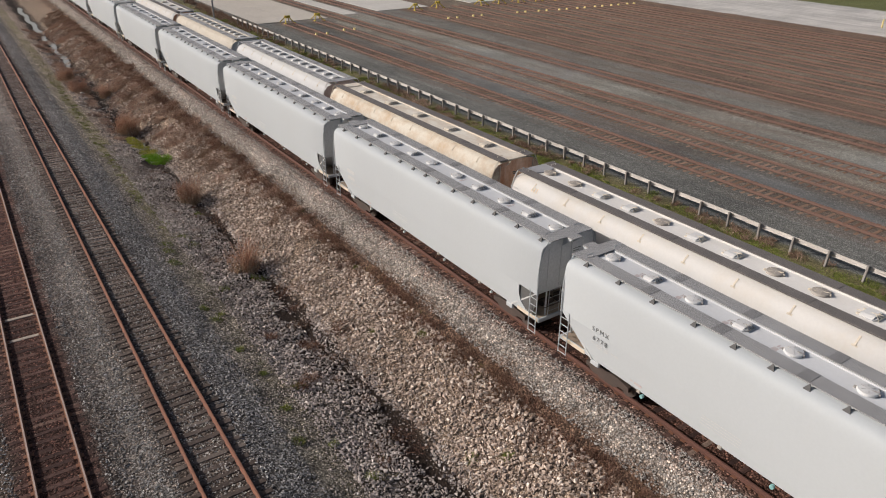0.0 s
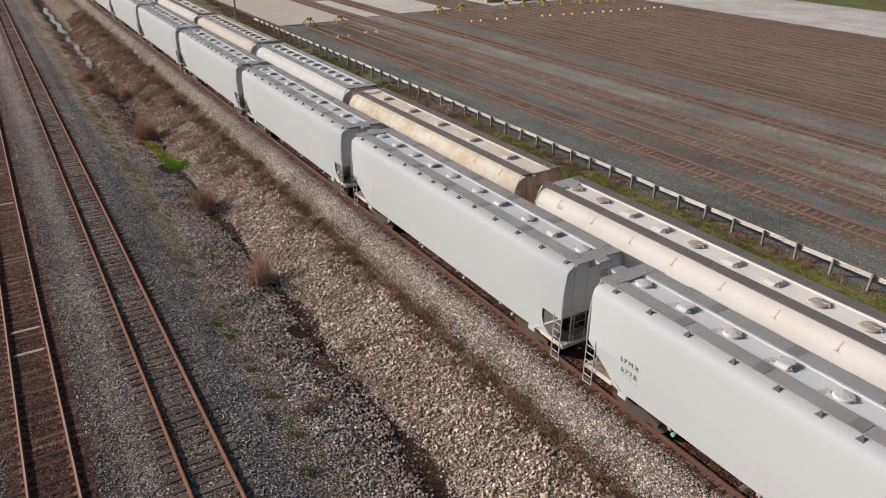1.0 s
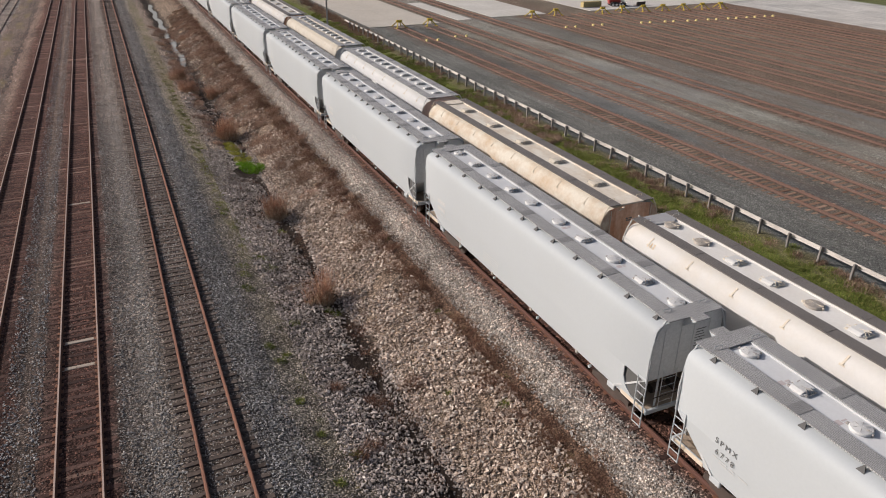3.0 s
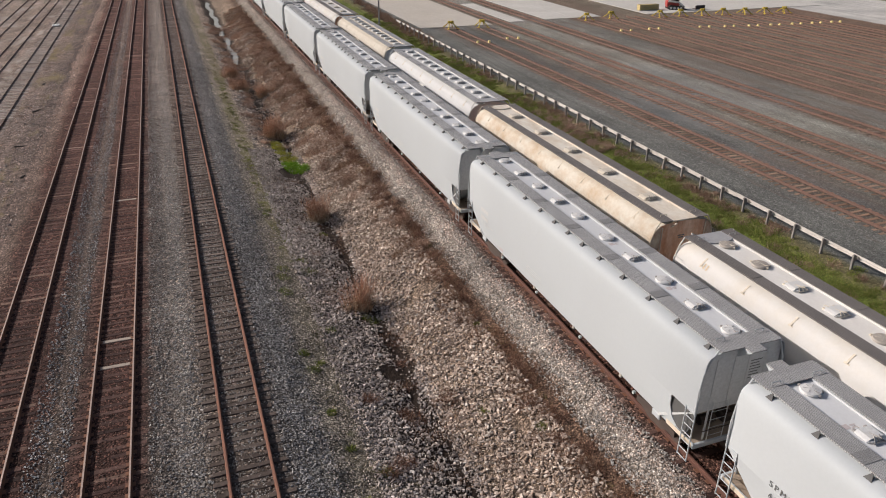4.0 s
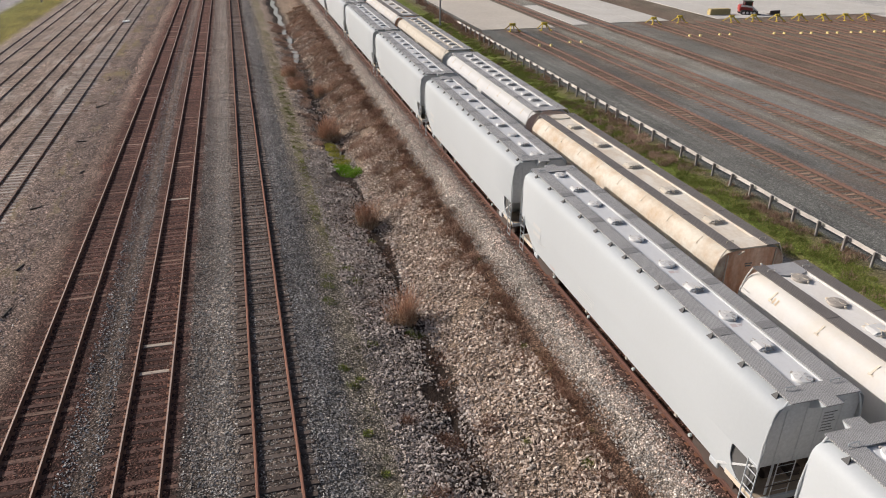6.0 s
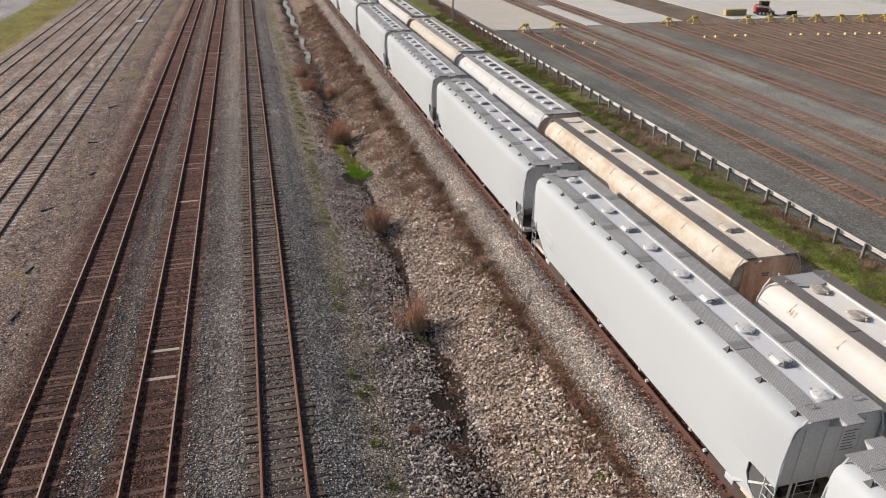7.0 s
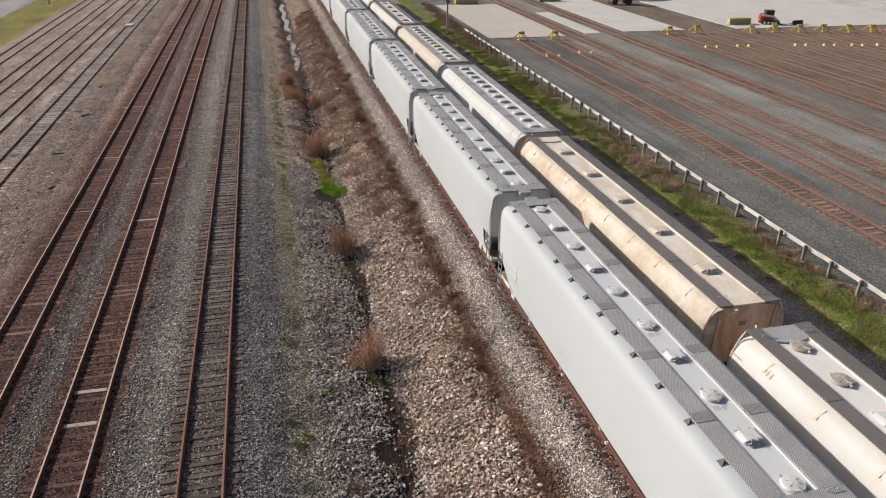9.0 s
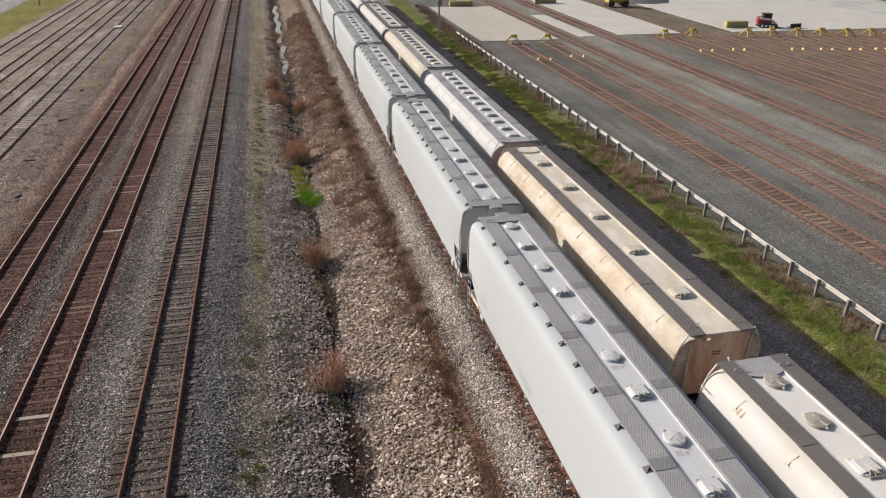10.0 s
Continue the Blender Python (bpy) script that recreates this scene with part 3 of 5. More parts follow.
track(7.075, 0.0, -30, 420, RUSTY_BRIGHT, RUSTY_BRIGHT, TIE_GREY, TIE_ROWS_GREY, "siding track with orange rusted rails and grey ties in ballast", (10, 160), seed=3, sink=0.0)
OLD_RAIL = painted("dull_brown_rail_steel", (0.27, 0.18, 0.145), (0.19, 0.125, 0.10), 0.85, 0.6, (1, 0.3, 1), 9)
PALE_RAIL = painted("pale_worn_rail_steel", (0.46, 0.40, 0.39), (0.34, 0.28, 0.27), 0.6, 0.5, (1, 0.3, 1), 9)
for i, x in enumerate((-8.95, -12.6, -16.4, -20.6)):
    track(x, -0.175, 20, 420, OLD_RAIL, PALE_RAIL if i == 3 else OLD_RAIL, TIE_OLD_ONE, TIE_OLD, "old yard track with dull rails sunk in pale dirt", (40, 150) if i == 0 else None, 0.6, seed=10 + i, sink=(-0.065, -0.045, -0.050, -0.045)[i])
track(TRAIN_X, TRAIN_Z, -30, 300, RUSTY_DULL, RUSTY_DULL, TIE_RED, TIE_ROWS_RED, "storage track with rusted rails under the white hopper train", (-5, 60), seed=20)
track(TRAIN2_X, TRAIN_Z, -30, 300, RUSTY_DULL, RUSTY_DULL, TIE_RED, TIE_ROWS_RED, "storage track with rusted rails under the mixed hopper train", None, seed=21)
YARD = [(44.4, RUSTY_RED, 101.2), (49.15, RUSTY_PINK, 101.2), (53.6, RUSTY_RED, 190), (59.9, RUSTY_RED, 190), (67.3, RUSTY_RED, 103.6), (72.0, RUSTY_PINK, 104.2), (76.1, RUSTY_RED, 103.4), (80.2, RUSTY_PINK, 102.8), (84.2, RUSTY_RED, 102.8),
        (88.1, RUSTY_PINK, 102.4), (91.9, RUSTY_RED, 102.0), (95.7, RUSTY_PINK, 101.6), (99.4, RUSTY_RED, 101.0), (103.1, RUSTY_PINK, 100.6)]
for i, (x, mat, end) in enumerate(YARD):
    track(x, 1.0, -40, end, WEB, mat if i < 4 or i % 3 == 0 else WEB, TIE_YARD_ONE, TIE_YARD, "empty yard track with red rusted rails on weathered ties", (10, 75) if i < 3 else None, 0.58, seed=30 + i, sink=0.0 if i < 1 else 0.012 if i < 4 else 0.025)


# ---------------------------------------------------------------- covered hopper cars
# Colour lifted above the side paint's to offset weaker sunlight on the roof.
ROOF_WHITE = painted("brightened_white_roof_paint", (0.601, 0.62, 0.637), (0.547, 0.553, 0.56), 0.55, 0.5, (1, 0.6, 1), 10, bump=0.02, grain=0.04)
for m in (WHITE, WHITE_2, CREAM, TANCAR, BEIGE, CAR_GREY, ROOF_WHITE, RUST_END, ROOF_TAN, ROOF_CREAM):
    chalky(m)
HALF = 9.30
NARROW = [(1.515, 2.38), (1.53, 2.9), (1.535, 3.7), (1.530, 4.12), (1.512, 4.30), (1.475, 4.44), (1.41, 4.535), (1.30, 4.60), (1.12, 4.645), (0.5, 4.675), (0.0, 4.68)]
BROAD = [(1.555, 2.38), (1.59, 2.8), (1.60, 3.2), (1.585, 3.6), (1.545, 3.92), (1.46, 4.18), (1.35, 4.38), (1.20, 4.50), (0.72, 4.64), (0.0, 4.68)]


BOXY = [(1.56, 2.38), (1.59, 3.0), (1.595, 3.85), (1.575, 4.06), (1.50, 4.20), (1.31, 4.48), (1.20, 4.57), (0.72, 4.65), (0.0, 4.68)]


def car_body(bm, half, section):
    pts = [(-w, z) for w, z in section] + [(w, z) for w, z in section[-2::-1]]
    ys = [-half, -half + 0.06, -half + 3, 0, half - 3, half - 0.06, half]
    grid = []
    for y in ys:
        k = 0.985 if abs(abs(y) - half) < 1e-6 else 1.0
        grid.append([bm.verts.new((x * k, y, 2.38 + (z - 2.38) * (0.995 if k < 1 else 1))) for x, z in pts])
    for a, b in zip(grid, grid[1:]):
        for i in range(len(pts) - 1):
            f = bm.faces.new((a[i], a[i + 1], b[i + 1], b[i]))
            f.smooth = True
    bmesh.ops.recalc_face_normals(bm, faces=bm.faces[:])


def car_side(bm, sgn, half, wide):
    """The lower side sheet, which leans in towards the sill, with its two end openings."""
    out = [(-half, 1.10), (half, 1.10), (half, 1.26), (half - 1.25, 1.26), (half - 1.36, 1.31), (half - 0.16, 2.30), (half - 0.03, 2.42), (-half + 1.08, 2.42), (-half + 1.22, 2.32), (-half + 1.24, 1.92), (-half + 1.10, 1.56), (-half + 0.82, 1.32), (-half + 0.5, 1.26), (-half, 1.26)]
    first = len(bm.verts)
    prism(bm, out, "X", sgn * 0.0, sgn * 0.04)
    bm.verts.ensure_lookup_table()
    for v in bm.verts[first:]:
        lean = float(np.interp(v.co.z, [1.10, 1.6, 2.42], [wide - 0.125, wide - 0.055, wide - 0.002]))
        v.co.x += sgn * (lean - 0.04)


def ladder(bm, x, y0, y1, z0, z1, rungs, r=0.018):
    for y in (y0, y1):
        rod(bm, (x, y, z0), (x, y, z1), r + 0.006, 5)
    for i in range(rungs):
        z = z0 + 0.03 + (z1 - z0 - 0.06) * i / (rungs - 1)
        rod(bm, (x, y0, z), (x, y1, z), r, 5)


def hatch(parent, y, kind, cover_mat, bar_mat, x=0.0, size=1.0):
    bm = bmesh.new()
    if kind == "round":
        disc(bm, (x, y, 4.705), 0.28, 0.07, 22)
        disc(bm, (x, y, 4.76), 0.30, 0.05, 22, r2=0.27)
        disc(bm, (x, y, 4.80), 0.25, 0.03, 22, r2=0.08)
    else:
        box(bm, (x - 0.31, y - 0.23, 4.67), (x + 0.31, y + 0.23, 4.79), 0.05)
        prism(bm, [(x - 0.30, 4.78), (x + 0.30, 4.78), (x + 0.21, 4.825), (x - 0.21, 4.825)], "Y", y - 0.20, y + 0.20)
        for d in (-0.17, 0.17):
            disc(bm, (x + d, y - 0.21, 4.745), 0.065, 0.06, 10)
    grow = Matrix.Translation((x, y, 0)) @ Matrix.Diagonal((size, size, 1, 1)) @ Matrix.Translation((-x, -y, 0))
    bmesh.ops.transform(bm, matrix=grow, verts=bm.verts[:])
    h = part("hatch", bm, cover_mat, parent)
    bm = bmesh.new()
    if kind == "round":
        for a in (0.5, 1.55, 2.6):
            d = Vector((math.cos(a), math.sin(a), 0)) * 0.22
            rod(bm, Vector((x, y, 4.810)) - d, Vector((x, y, 4.810)) + d, 0.006, 5)
        rod(bm, (x - 0.10, y + 0.34, 4.76), (x + 0.04, y - 0.29, 4.83), 0.011, 5)
        box(bm, (x + 0.0, y - 0.33, 4.68), (x + 0.07, y - 0.27, 4.78), 0.01)
        box(bm, (x - 0.13, y + 0.29, 4.68), (x - 0.06, y + 0.35, 4.75), 0.01)
        box(bm, (x + 0.19, y - 0.20, 4.69), (x + 0.29, y - 0.12, 4.77), 0.01)
    else:
        rod(bm, (x - 0.12, y + 0.38, 4.77), (x + 0.02, y - 0.30, 4.86), 0.014, 5)
        for d in (-0.17, 0.0, 0.17):
            rod(bm, (x + d, y - 0.32, 4.72), (x + d * 0.5, y - 0.16, 4.85), 0.016, 5)
        rod(bm, (x - 0.22, y - 0.31, 4.74), (x + 0.22, y - 0.31, 4.74), 0.016, 5)
        for d in (-0.2, 0.2):
            box(bm, (x + d - 0.05, y + 0.24, 4.68), (x + d + 0.05, y + 0.33, 4.74), 0.012)
    bmesh.ops.transform(bm, matrix=grow, verts=bm.verts[:])
    part("latch", bm, bar_mat, h, "steel latch bar")


def bogie(parent, y):
    bm = bmesh.new()
    box(bm, (-0.95, y - 0.2, 0.45), (0.95, y + 0.2, 0.75), 0.04)
    b = part("bogie", bm, IRON, parent, "dark rusty bogie")
    for s in (-1, 1):
        bm = bmesh.new()
        out = [(y - 1.1, 0.40), (y - 1.1, 0.60), (y - 0.55, 0.72), (y + 0.55, 0.72), (y + 1.1, 0.60), (y + 1.1, 0.40), (y + 0.65, 0.38), (y + 0.35, 0.22), (y - 0.35, 0.22), (y - 0.65, 0.38)]
        prism(bm, out, "X", s * 0.93, s * 1.08)
        part("side_frame", bm, IRON, b)
    for dy in (-0.86, 0.86):
        bm = bmesh.new()
        rod(bm, (-0.75, y + dy, 0.42), (0.75, y + dy, 0.42), 0.08, 8)
        for s in (-0.7525, 0.7525):
            disc(bm, (s, y + dy, 0.42), 0.42, 0.12, 20, "X")
        part("wheel_set", bm, IRON, b)


def hopper_car(paint, roof_mat, end_mat, board_mat, label, hatches, hatch_mat, style, half=HALF, m=Matrix()):
    section = NARROW if style == "gusset" else BOXY if paint is TANCAR else BROAD
    wide = section[0][0]
    b0, b1 = (0.49, 1.105) if style == "gusset" else (0.625, 1.165)
    car = thing("hopper_car", m, label, "railway car", "covered hopper cars")
    bm = bmesh.new()
    car_body(bm, half, section)
    for s in (-1, 1):
        car_side(bm, s, half, wide)
    part("body", bm, paint, car)
    # end walls with slope sheets below
    for e in (-1, 1):
        bm = bmesh.new()
        out = [(-w * 0.97, z - 0.02) for w, z in section] + [(w * 0.97, z - 0.02) for w, z in section[-2::-1]]
        prism(bm, out, "Y", e * (half - 0.16), e * (half - (0.03 if end_mat is RUST_END else 0.12)))
        for x in () if end_mat is RUST_END else (-0.95, -0.28, 0.28, 0.95):
            box(bm, (x - 0.05, e * (half - 0.12), 2.4 if abs(x) < 0.9 else 1.1), (x + 0.05, e * (half - 0.095), 4.5 if abs(x) < 0.9 else 4.35), 0.012)
        sl = [(e * (half - 0.15), 2.42), (e * (half - 0.15), 2.36), (e * (half - 1.72), 1.08), (e * (half - 1.77), 1.15)]
        a = [bm.verts.new((-1.44, y, z)) for y, z in sl]
        b = [bm.verts.new((1.44, y, z)) for y, z in sl]
        bm.faces.new(a)
        bm.faces.new(b[::-1])
        for i in range(4):
            bm.faces.new((a[i], b[i], b[(i + 1) % 4], a[(i + 1) % 4]))
        bmesh.ops.recalc_face_normals(bm, faces=bm.faces[:])
        part("end_wall", bm, end_mat, car, "grey end wall with slope sheet" if end_mat is CAR_GREY else "")
        bm = bmesh.new()
        box(bm, (-1.36, e * (half - 1.5), 1.16), (1.36, e * (half + 0.02), 1.22))
        part("end_deck", bm, FLOORTAN, car, "dusty tan end deck")
        bm = bmesh.new()
        box(bm, (-1.42, e * (half - 0.05), 1.05), (1.42, e * (half + 0.05), 1.225), 0.015)
        part("end_sill", bm, paint, car)
        # curved plates that close the slope sheet at the sides
        if e < 0:
            for s in (-1, 1):
                bm = bmesh.new()
                out = [(-half + 0.14, 2.40), (-half + 1.30, 2.40), (-half + 1.30, 1.84), (-half + 1.16, 1.50), (-half + 0.86, 1.26), (-half + 0.42, 1.27), (-half + 0.22, 1.75)]
                prism(bm, out, "X", s * (wide - 0.10), s * (wide - 0.13))
                part("slope_plate", bm, PLATE if style == "gusset" else end_mat, car, "dark grey curved slope plate" if style == "gusset" else "")
        if style == "bracket":
            for s in (-1, 1):
                for k in range(5):
                    bm = bmesh.new()
                    z = 2.75 + 0.33 * k
                    rod(bm, (s * (wide + 0.05), e * (half - 0.03), z), (s * (wide + 0.05), e * (half - 0.45), z), 0.016, 5)
                    part("rung", bm, paint, car)
            if paint is TANCAR and e < 0:
                for s in (-1, 1):
                    bm = bmesh.new()
                    prism(bm, [(s * 1.55, 1.1), (s * 1.585, 3.0), (s * 1.585, 3.9), (s * 1.5, 4.17), (s * 1.22, 4.52), (s * 1.12, 4.52), (s * 1.12, 1.1)], "Y", -half - 0.005, -half + 0.03)
                    part("end_post", bm, RUST_POST, car, "rust-streaked cream corner panel")
                    for k in range(6):
                        bm = bmesh.new()
                        rod(bm, (s * 1.13, -half - 0.05, 1.5 + 0.42 * k), (s * 1.57, -half - 0.05, 1.5 + 0.42 * k), 0.022, 5)
                        part("rung", bm, RUST_POST, car)
                    bm = bmesh.new()
                    rod(bm, (s * 1.10, -half - 0.05, 1.1), (s * 1.10, -half - 0.05, 4.5), 0.025, 6)
                    part("end_rail", bm, paint, car)
                bm = bmesh.new()
                for k, (a, b) in enumerate(((-0.2, -0.05), (-0.02, 0.14), (-0.16, 0.1))):
                    box(bm, (a, -half + 0.020, 3.95 - 0.10 * (k // 2)), (b, -half + 0.026, 4.01 - 0.10 * (k // 2)))
                part("stencil", bm, INK, car)
        elif e < 0:
            bm = bmesh.new()
            for k in range(7):
                box(bm, (0.36, -half + 0.117, 3.30 + 0.11 * k), (0.80 - 0.05 * (k % 3), -half + 0.121, 3.335 + 0.11 * k))
            part("stencil", bm, INK, car)
        # brake rigging on the deck
        bm = bmesh.new()
        box(bm, (0.2, e * (half - 0.95), 1.21), (0.62, e * (half - 0.5), 1.56), 0.05)
        disc(bm, (-0.35, e * (half - 0.72), 1.42), 0.17, 0.6, 10, "X")
        rod(bm, (-1.2, e * (half + 0.05), 1.72), (1.2, e * (half + 0.05), 1.72), 0.018, 5)
        part("brake_gear", bm, IRON, car)
        # coupler
        bm = bmesh.new()
        box(bm, (-0.11, e * (half - 0.3), 0.72), (0.11, e * (half + 0.55), 0.95), 0.02)
        box(bm, (-0.18, e * (half + 0.50), 0.66), (0.18, e * (half + 0.84), 1.0), 0.05)
        rod(bm, (0.25, e * half, 0.9), (0.3, e * (half + 0.6), 0.55), 0.03, 6)
        part("coupler", bm, IRON, car)
        # roof end platform and its tab
        bm = bmesh.new()
        if style == "gusset":
            box(bm, (-b1 - 0.03, e * (half - 0.55), 4.735), (b1 + 0.03, e * (half + 0.10), 4.775))
            box(bm, (-0.28, e * (half + 0.10), 4.735), (0.28, e * (half + 0.42), 4.775))
            part("roof_platform", bm, board_mat, car)
        else:
            edge = [(-b0 + 0.01, e * (half + 0.04)), (b0 - 0.01, e * (half + 0.04))] + [(x * (b0 - 0.01), e * (half - 0.70 - 0.16 * (1 - x * x))) for x in (1, 0.6, 0.2, -0.2, -0.6, -1)]
            prism(bm, edge, "Z", 4.70, 4.752)
            part("roof_platform", bm, roof_mat if paint is TANCAR else END_SHEET, car, "" if paint is TANCAR else "grey sheet over the roof's end")
            bm = bmesh.new()
            prism(bm, [(e * (half - 0.02), 4.45), (e * (half + 0.03), 4.45), (e * (half + 0.30), 4.72), (e * (half + 0.24), 4.74)], "X", -b0 - 0.02, -b0 + 0.04)
            part("tab_bracket", bm, paint, car)
            for s in (-1, 1):
                bm = bmesh.new()
                box(bm, (min(s * b0, s * b1), e * (half - 0.56), 4.735), (max(s * b0, s * b1), e * (half + 0.06), 4.775))
                part("running_board", bm, board_mat, car)
        for s in (-1, 1):
            if style == "gusset":
                bm = bmesh.new()
                prism(bm, [(e * (half - 0.1), 4.3), (e * (half - 0.1), 4.73), (e * (half + 0.4), 4.73)], "X", s * 0.26, s * 0.29)
                part("tab_bracket", bm, paint, car)
            bm = bmesh.new()
            rod(bm, (s * 0.6, e * (half - 0.45), 4.86), (s * 0.9, e * (half - 0.45), 4.86), 0.014, 5)
            rod(bm, (s * 0.6, e * (half - 0.45), 4.77), (s * 0.6, e * (half - 0.45), 4.87), 0.014, 5)
            rod(bm, (s * 0.9, e * (half - 0.45), 4.77), (s * 0.9, e * (half - 0.45), 4.87), 0.014, 5)
            part("grab_iron", bm, paint, car)
        for s in (-1, 1):
            bm = bmesh.new()
            ladder(bm, s * 1.52, e * (half - 0.02), e * (half - 0.46), 0.52, 2.5, 7)
            part("ladder", bm, paint, car)
            bm = bmesh.new()
            p = [(s * (wide + 0.03), e * (half - 0.02), 2.4), (s * (wide + 0.06), e * (half - 0.02), 3.3), (s * (wide - 0.0), e * (half - 0.02), 3.95), (s * (b1 + 0.24), e * (half - 0.02), 4.42), (s * (b1 + 0.03), e * (half - 0.02), 4.76)]
            for a, b in zip(p, p[1:]):
                rod(bm, a, b, 0.03, 6)
            part("corner_rail", bm, paint, car)
        bm = bmesh.new()
        ladder(bm, 0.0, 0.0, 0.6, 1.1, 2.75, 6, 0.009)
        bmesh.ops.transform(bm, matrix=Matrix.Translation((-0.3, e * (half + 0.01), 0)) @ Matrix.Rotation(math.pi / 2, 4, "Z"), verts=bm.verts[:])
        part("end_ladder", bm, end_mat, car)
        bogie(car, e * (half - 2.3))
    # running boards with joints
    for s in (-1, 1):
        n = 6
        for i in range(n):
            a = -half + 0.55 + (2 * half - 1.1) * i / n
            b = -half + 0.55 + (2 * half - 1.1) * (i + 1) / n
            bm = bmesh.new()
            box(bm, (min(s * b0, s * b1), a + 0.012, 4.735 + 0.004 * (i % 2)), (max(s * b0, s * b1), b - 0.012, 4.772 + 0.004 * (i % 2)))
            part("running_board", bm, board_mat, car)
            if 0 < i:
                bm = bmesh.new()
                box(bm, (min(s * b0, s * b1) + 0.004, a - 0.2, 4.768), (max(s * b0, s * b1) - 0.004, a + 0.2, 4.784))
                part("splice_plate", bm, SPLICE if board_mat is GRATE else board_mat, car)
        bm = bmesh.new()
        box(bm, (s * (b0 - 0.035) - 0.02, -half + 0.5, 4.66), (s * (b0 - 0.035) + 0.02, half - 0.5, 4.745))
        part("roof_rim", bm, roof_mat, car)
        # brackets below the boards
        if style == "gusset":
            ys = (8.55, 6.95, 5.37, 3.66, 2.17, 0.88, -0.25, -1.39, -2.65, -4.22, -5.80, -7.35, -8.85)
            for y in ys:
                bm = bmesh.new()
                tip = [bm.verts.new((s * 1.12, y - 0.015, 4.765)), bm.verts.new((s * 1.12, y + 0.015, 4.765))]
                foot = [bm.verts.new((s * 1.26, y + d, 4.600)) for d in (-0.13, 0.13)] + [bm.verts.new((s * 1.09, y + d, 4.64)) for d in (0.05, -0.05)]
                for f in ((tip[0], tip[1], foot[1], foot[0]), (tip[0], foot[0], foot[3]), (tip[1], foot[2], foot[1]), (tip[1], tip[0], foot[3], foot[2])):
                    bm.faces.new(f)
                bmesh.ops.recalc_face_normals(bm, faces=bm.faces[:])
                part("gusset", bm, GUSSET, car, "dark grey bracket below the walkway")
        else:
            for i in range(8):
                y = -7.9 + 2.25 * i
                bm = bmesh.new()
                z0, z1 = (float(np.interp(-x, [-w for w, _ in section], [z for _, z in section])) for x in (1.18, 1.42))
                prism(bm, [(s * 1.18, z0 - 0.02), (s * 1.42, z1 - 0.02), (s * 1.45, z1 + 0.032), (s * 1.20, z0 + 0.03)], "Y", y - 0.035, y + 0.035)
                prism(bm, [(s * 1.36, z1 + 0.04), (s * 1.44, z1 - 0.04), (s * 1.455, z1 - 0.025), (s * 1.375, z1 + 0.06)], "Y", y - 0.10, y + 0.10)
                part("bracket", bm, BRACKET, car, "dull tan bracket on the shoulder")
        # side sill pads and vibrator brackets
        for y in (-5.2, -1.75, 1.75, 5.2):
            bm = bmesh.new()
            box(bm, (min(s * 1.34, s * 1.43), y - 0.08, 1.0), (max(s * 1.34, s * 1.43), y + 0.08, 1.14), 0.02)
            part("vibrator_bracket", bm, HATCHDARK, car)
        for y in (-half + 1.9, half - 1.9):
            bm = bmesh.new()
            box(bm, (min(s * 1.30, s * 1.42), y - 0.22, 0.86), (max(s * 1.30, s * 1.42), y + 0.22, 1.09), 0.03)
            part("jacking_pad", bm, paint, car)
    for s in (-1, 1):
        for e in (-1, 1):
            bm = bmesh.new()
            a, b = sorted((e * (half - 1.35), e * (half - 0.06)))
            box(bm, (min(s * (wide - 0.125), s * (wide - 0.10)), a, 1.07), (max(s * (wide - 0.125), s * (wide - 0.10)), b, 1.24))
            part("sill_plate", bm, SILLTAN, car, "yellowed sill plate")
    # outlet chutes
    for y in (-4.5, -1.5, 1.5, 4.5):
        bm = bmesh.new()
        a = [bm.verts.new(p) for p in ((-1.32, y - 1.45, 1.1), (1.32, y - 1.45, 1.1), (1.32, y + 1.45, 1.1), (-1.32, y + 1.45, 1.1))]
        b = [bm.verts.new(p) for p in ((-0.4, y - 0.5, 0.3), (0.4, y - 0.5, 0.3), (0.4, y + 0.5, 0.3), (-0.4, y + 0.5, 0.3))]
        bm.faces.new(a)
        bm.faces.new(b[::-1])
        for i in range(4):
            bm.faces.new((a[(i + 1) % 4], a[i], b[i], b[(i + 1) % 4]))
        part("chute", bm, paint, car)
    bm = bmesh.new()
    box(bm, (-b0 + 0.06, -half + 0.56, 4.60), (b0 - 0.06, half - 0.56, 4.692))
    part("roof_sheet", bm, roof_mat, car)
    for y, kind in hatches:
        hatch(car, y, kind, hatch_mat[kind], hatch_mat["bar"], size=1.22 if paint is TANCAR else 1.1 if style == "bracket" else 1.0)
    return car


def lettering(text, size, parent, x, y, z, mat):
    """Stencilled letters on a side that faces west; they run towards -y."""
    cu = bpy.data.curves.new("lettering", "FONT")
    cu.body, cu.size, cu.extrude, cu.align_x = text, size, 0.002, "LEFT"
    cu.space_character = 1.45
    cu.space_line = 1.0
    ob = new("lettering", cu)
    dg = bpy.context.evaluated_depsgraph_get()
    me = bpy.data.meshes.new_from_object(ob.evaluated_get(dg))
    bpy.data.objects.remove(ob)
    me.materials.clear()
    me.materials.append(mat)
    o = new("lettering", me)
    o.parent = parent
    o.matrix_basis = Matrix(((0, 0, -1, x), (-1, 0, 0, y), (0, 1, 0, z), (0, 0, 0, 1)))
    return o


def bars(parent, rows, x, mat, name="stencil"):
    bm = bmesh.new()
    for y, z, w, h in rows:
        box(bm, (x - 0.002, y - w, z), (x + 0.002, y, z + h))
    return part(name, bm, mat, parent)


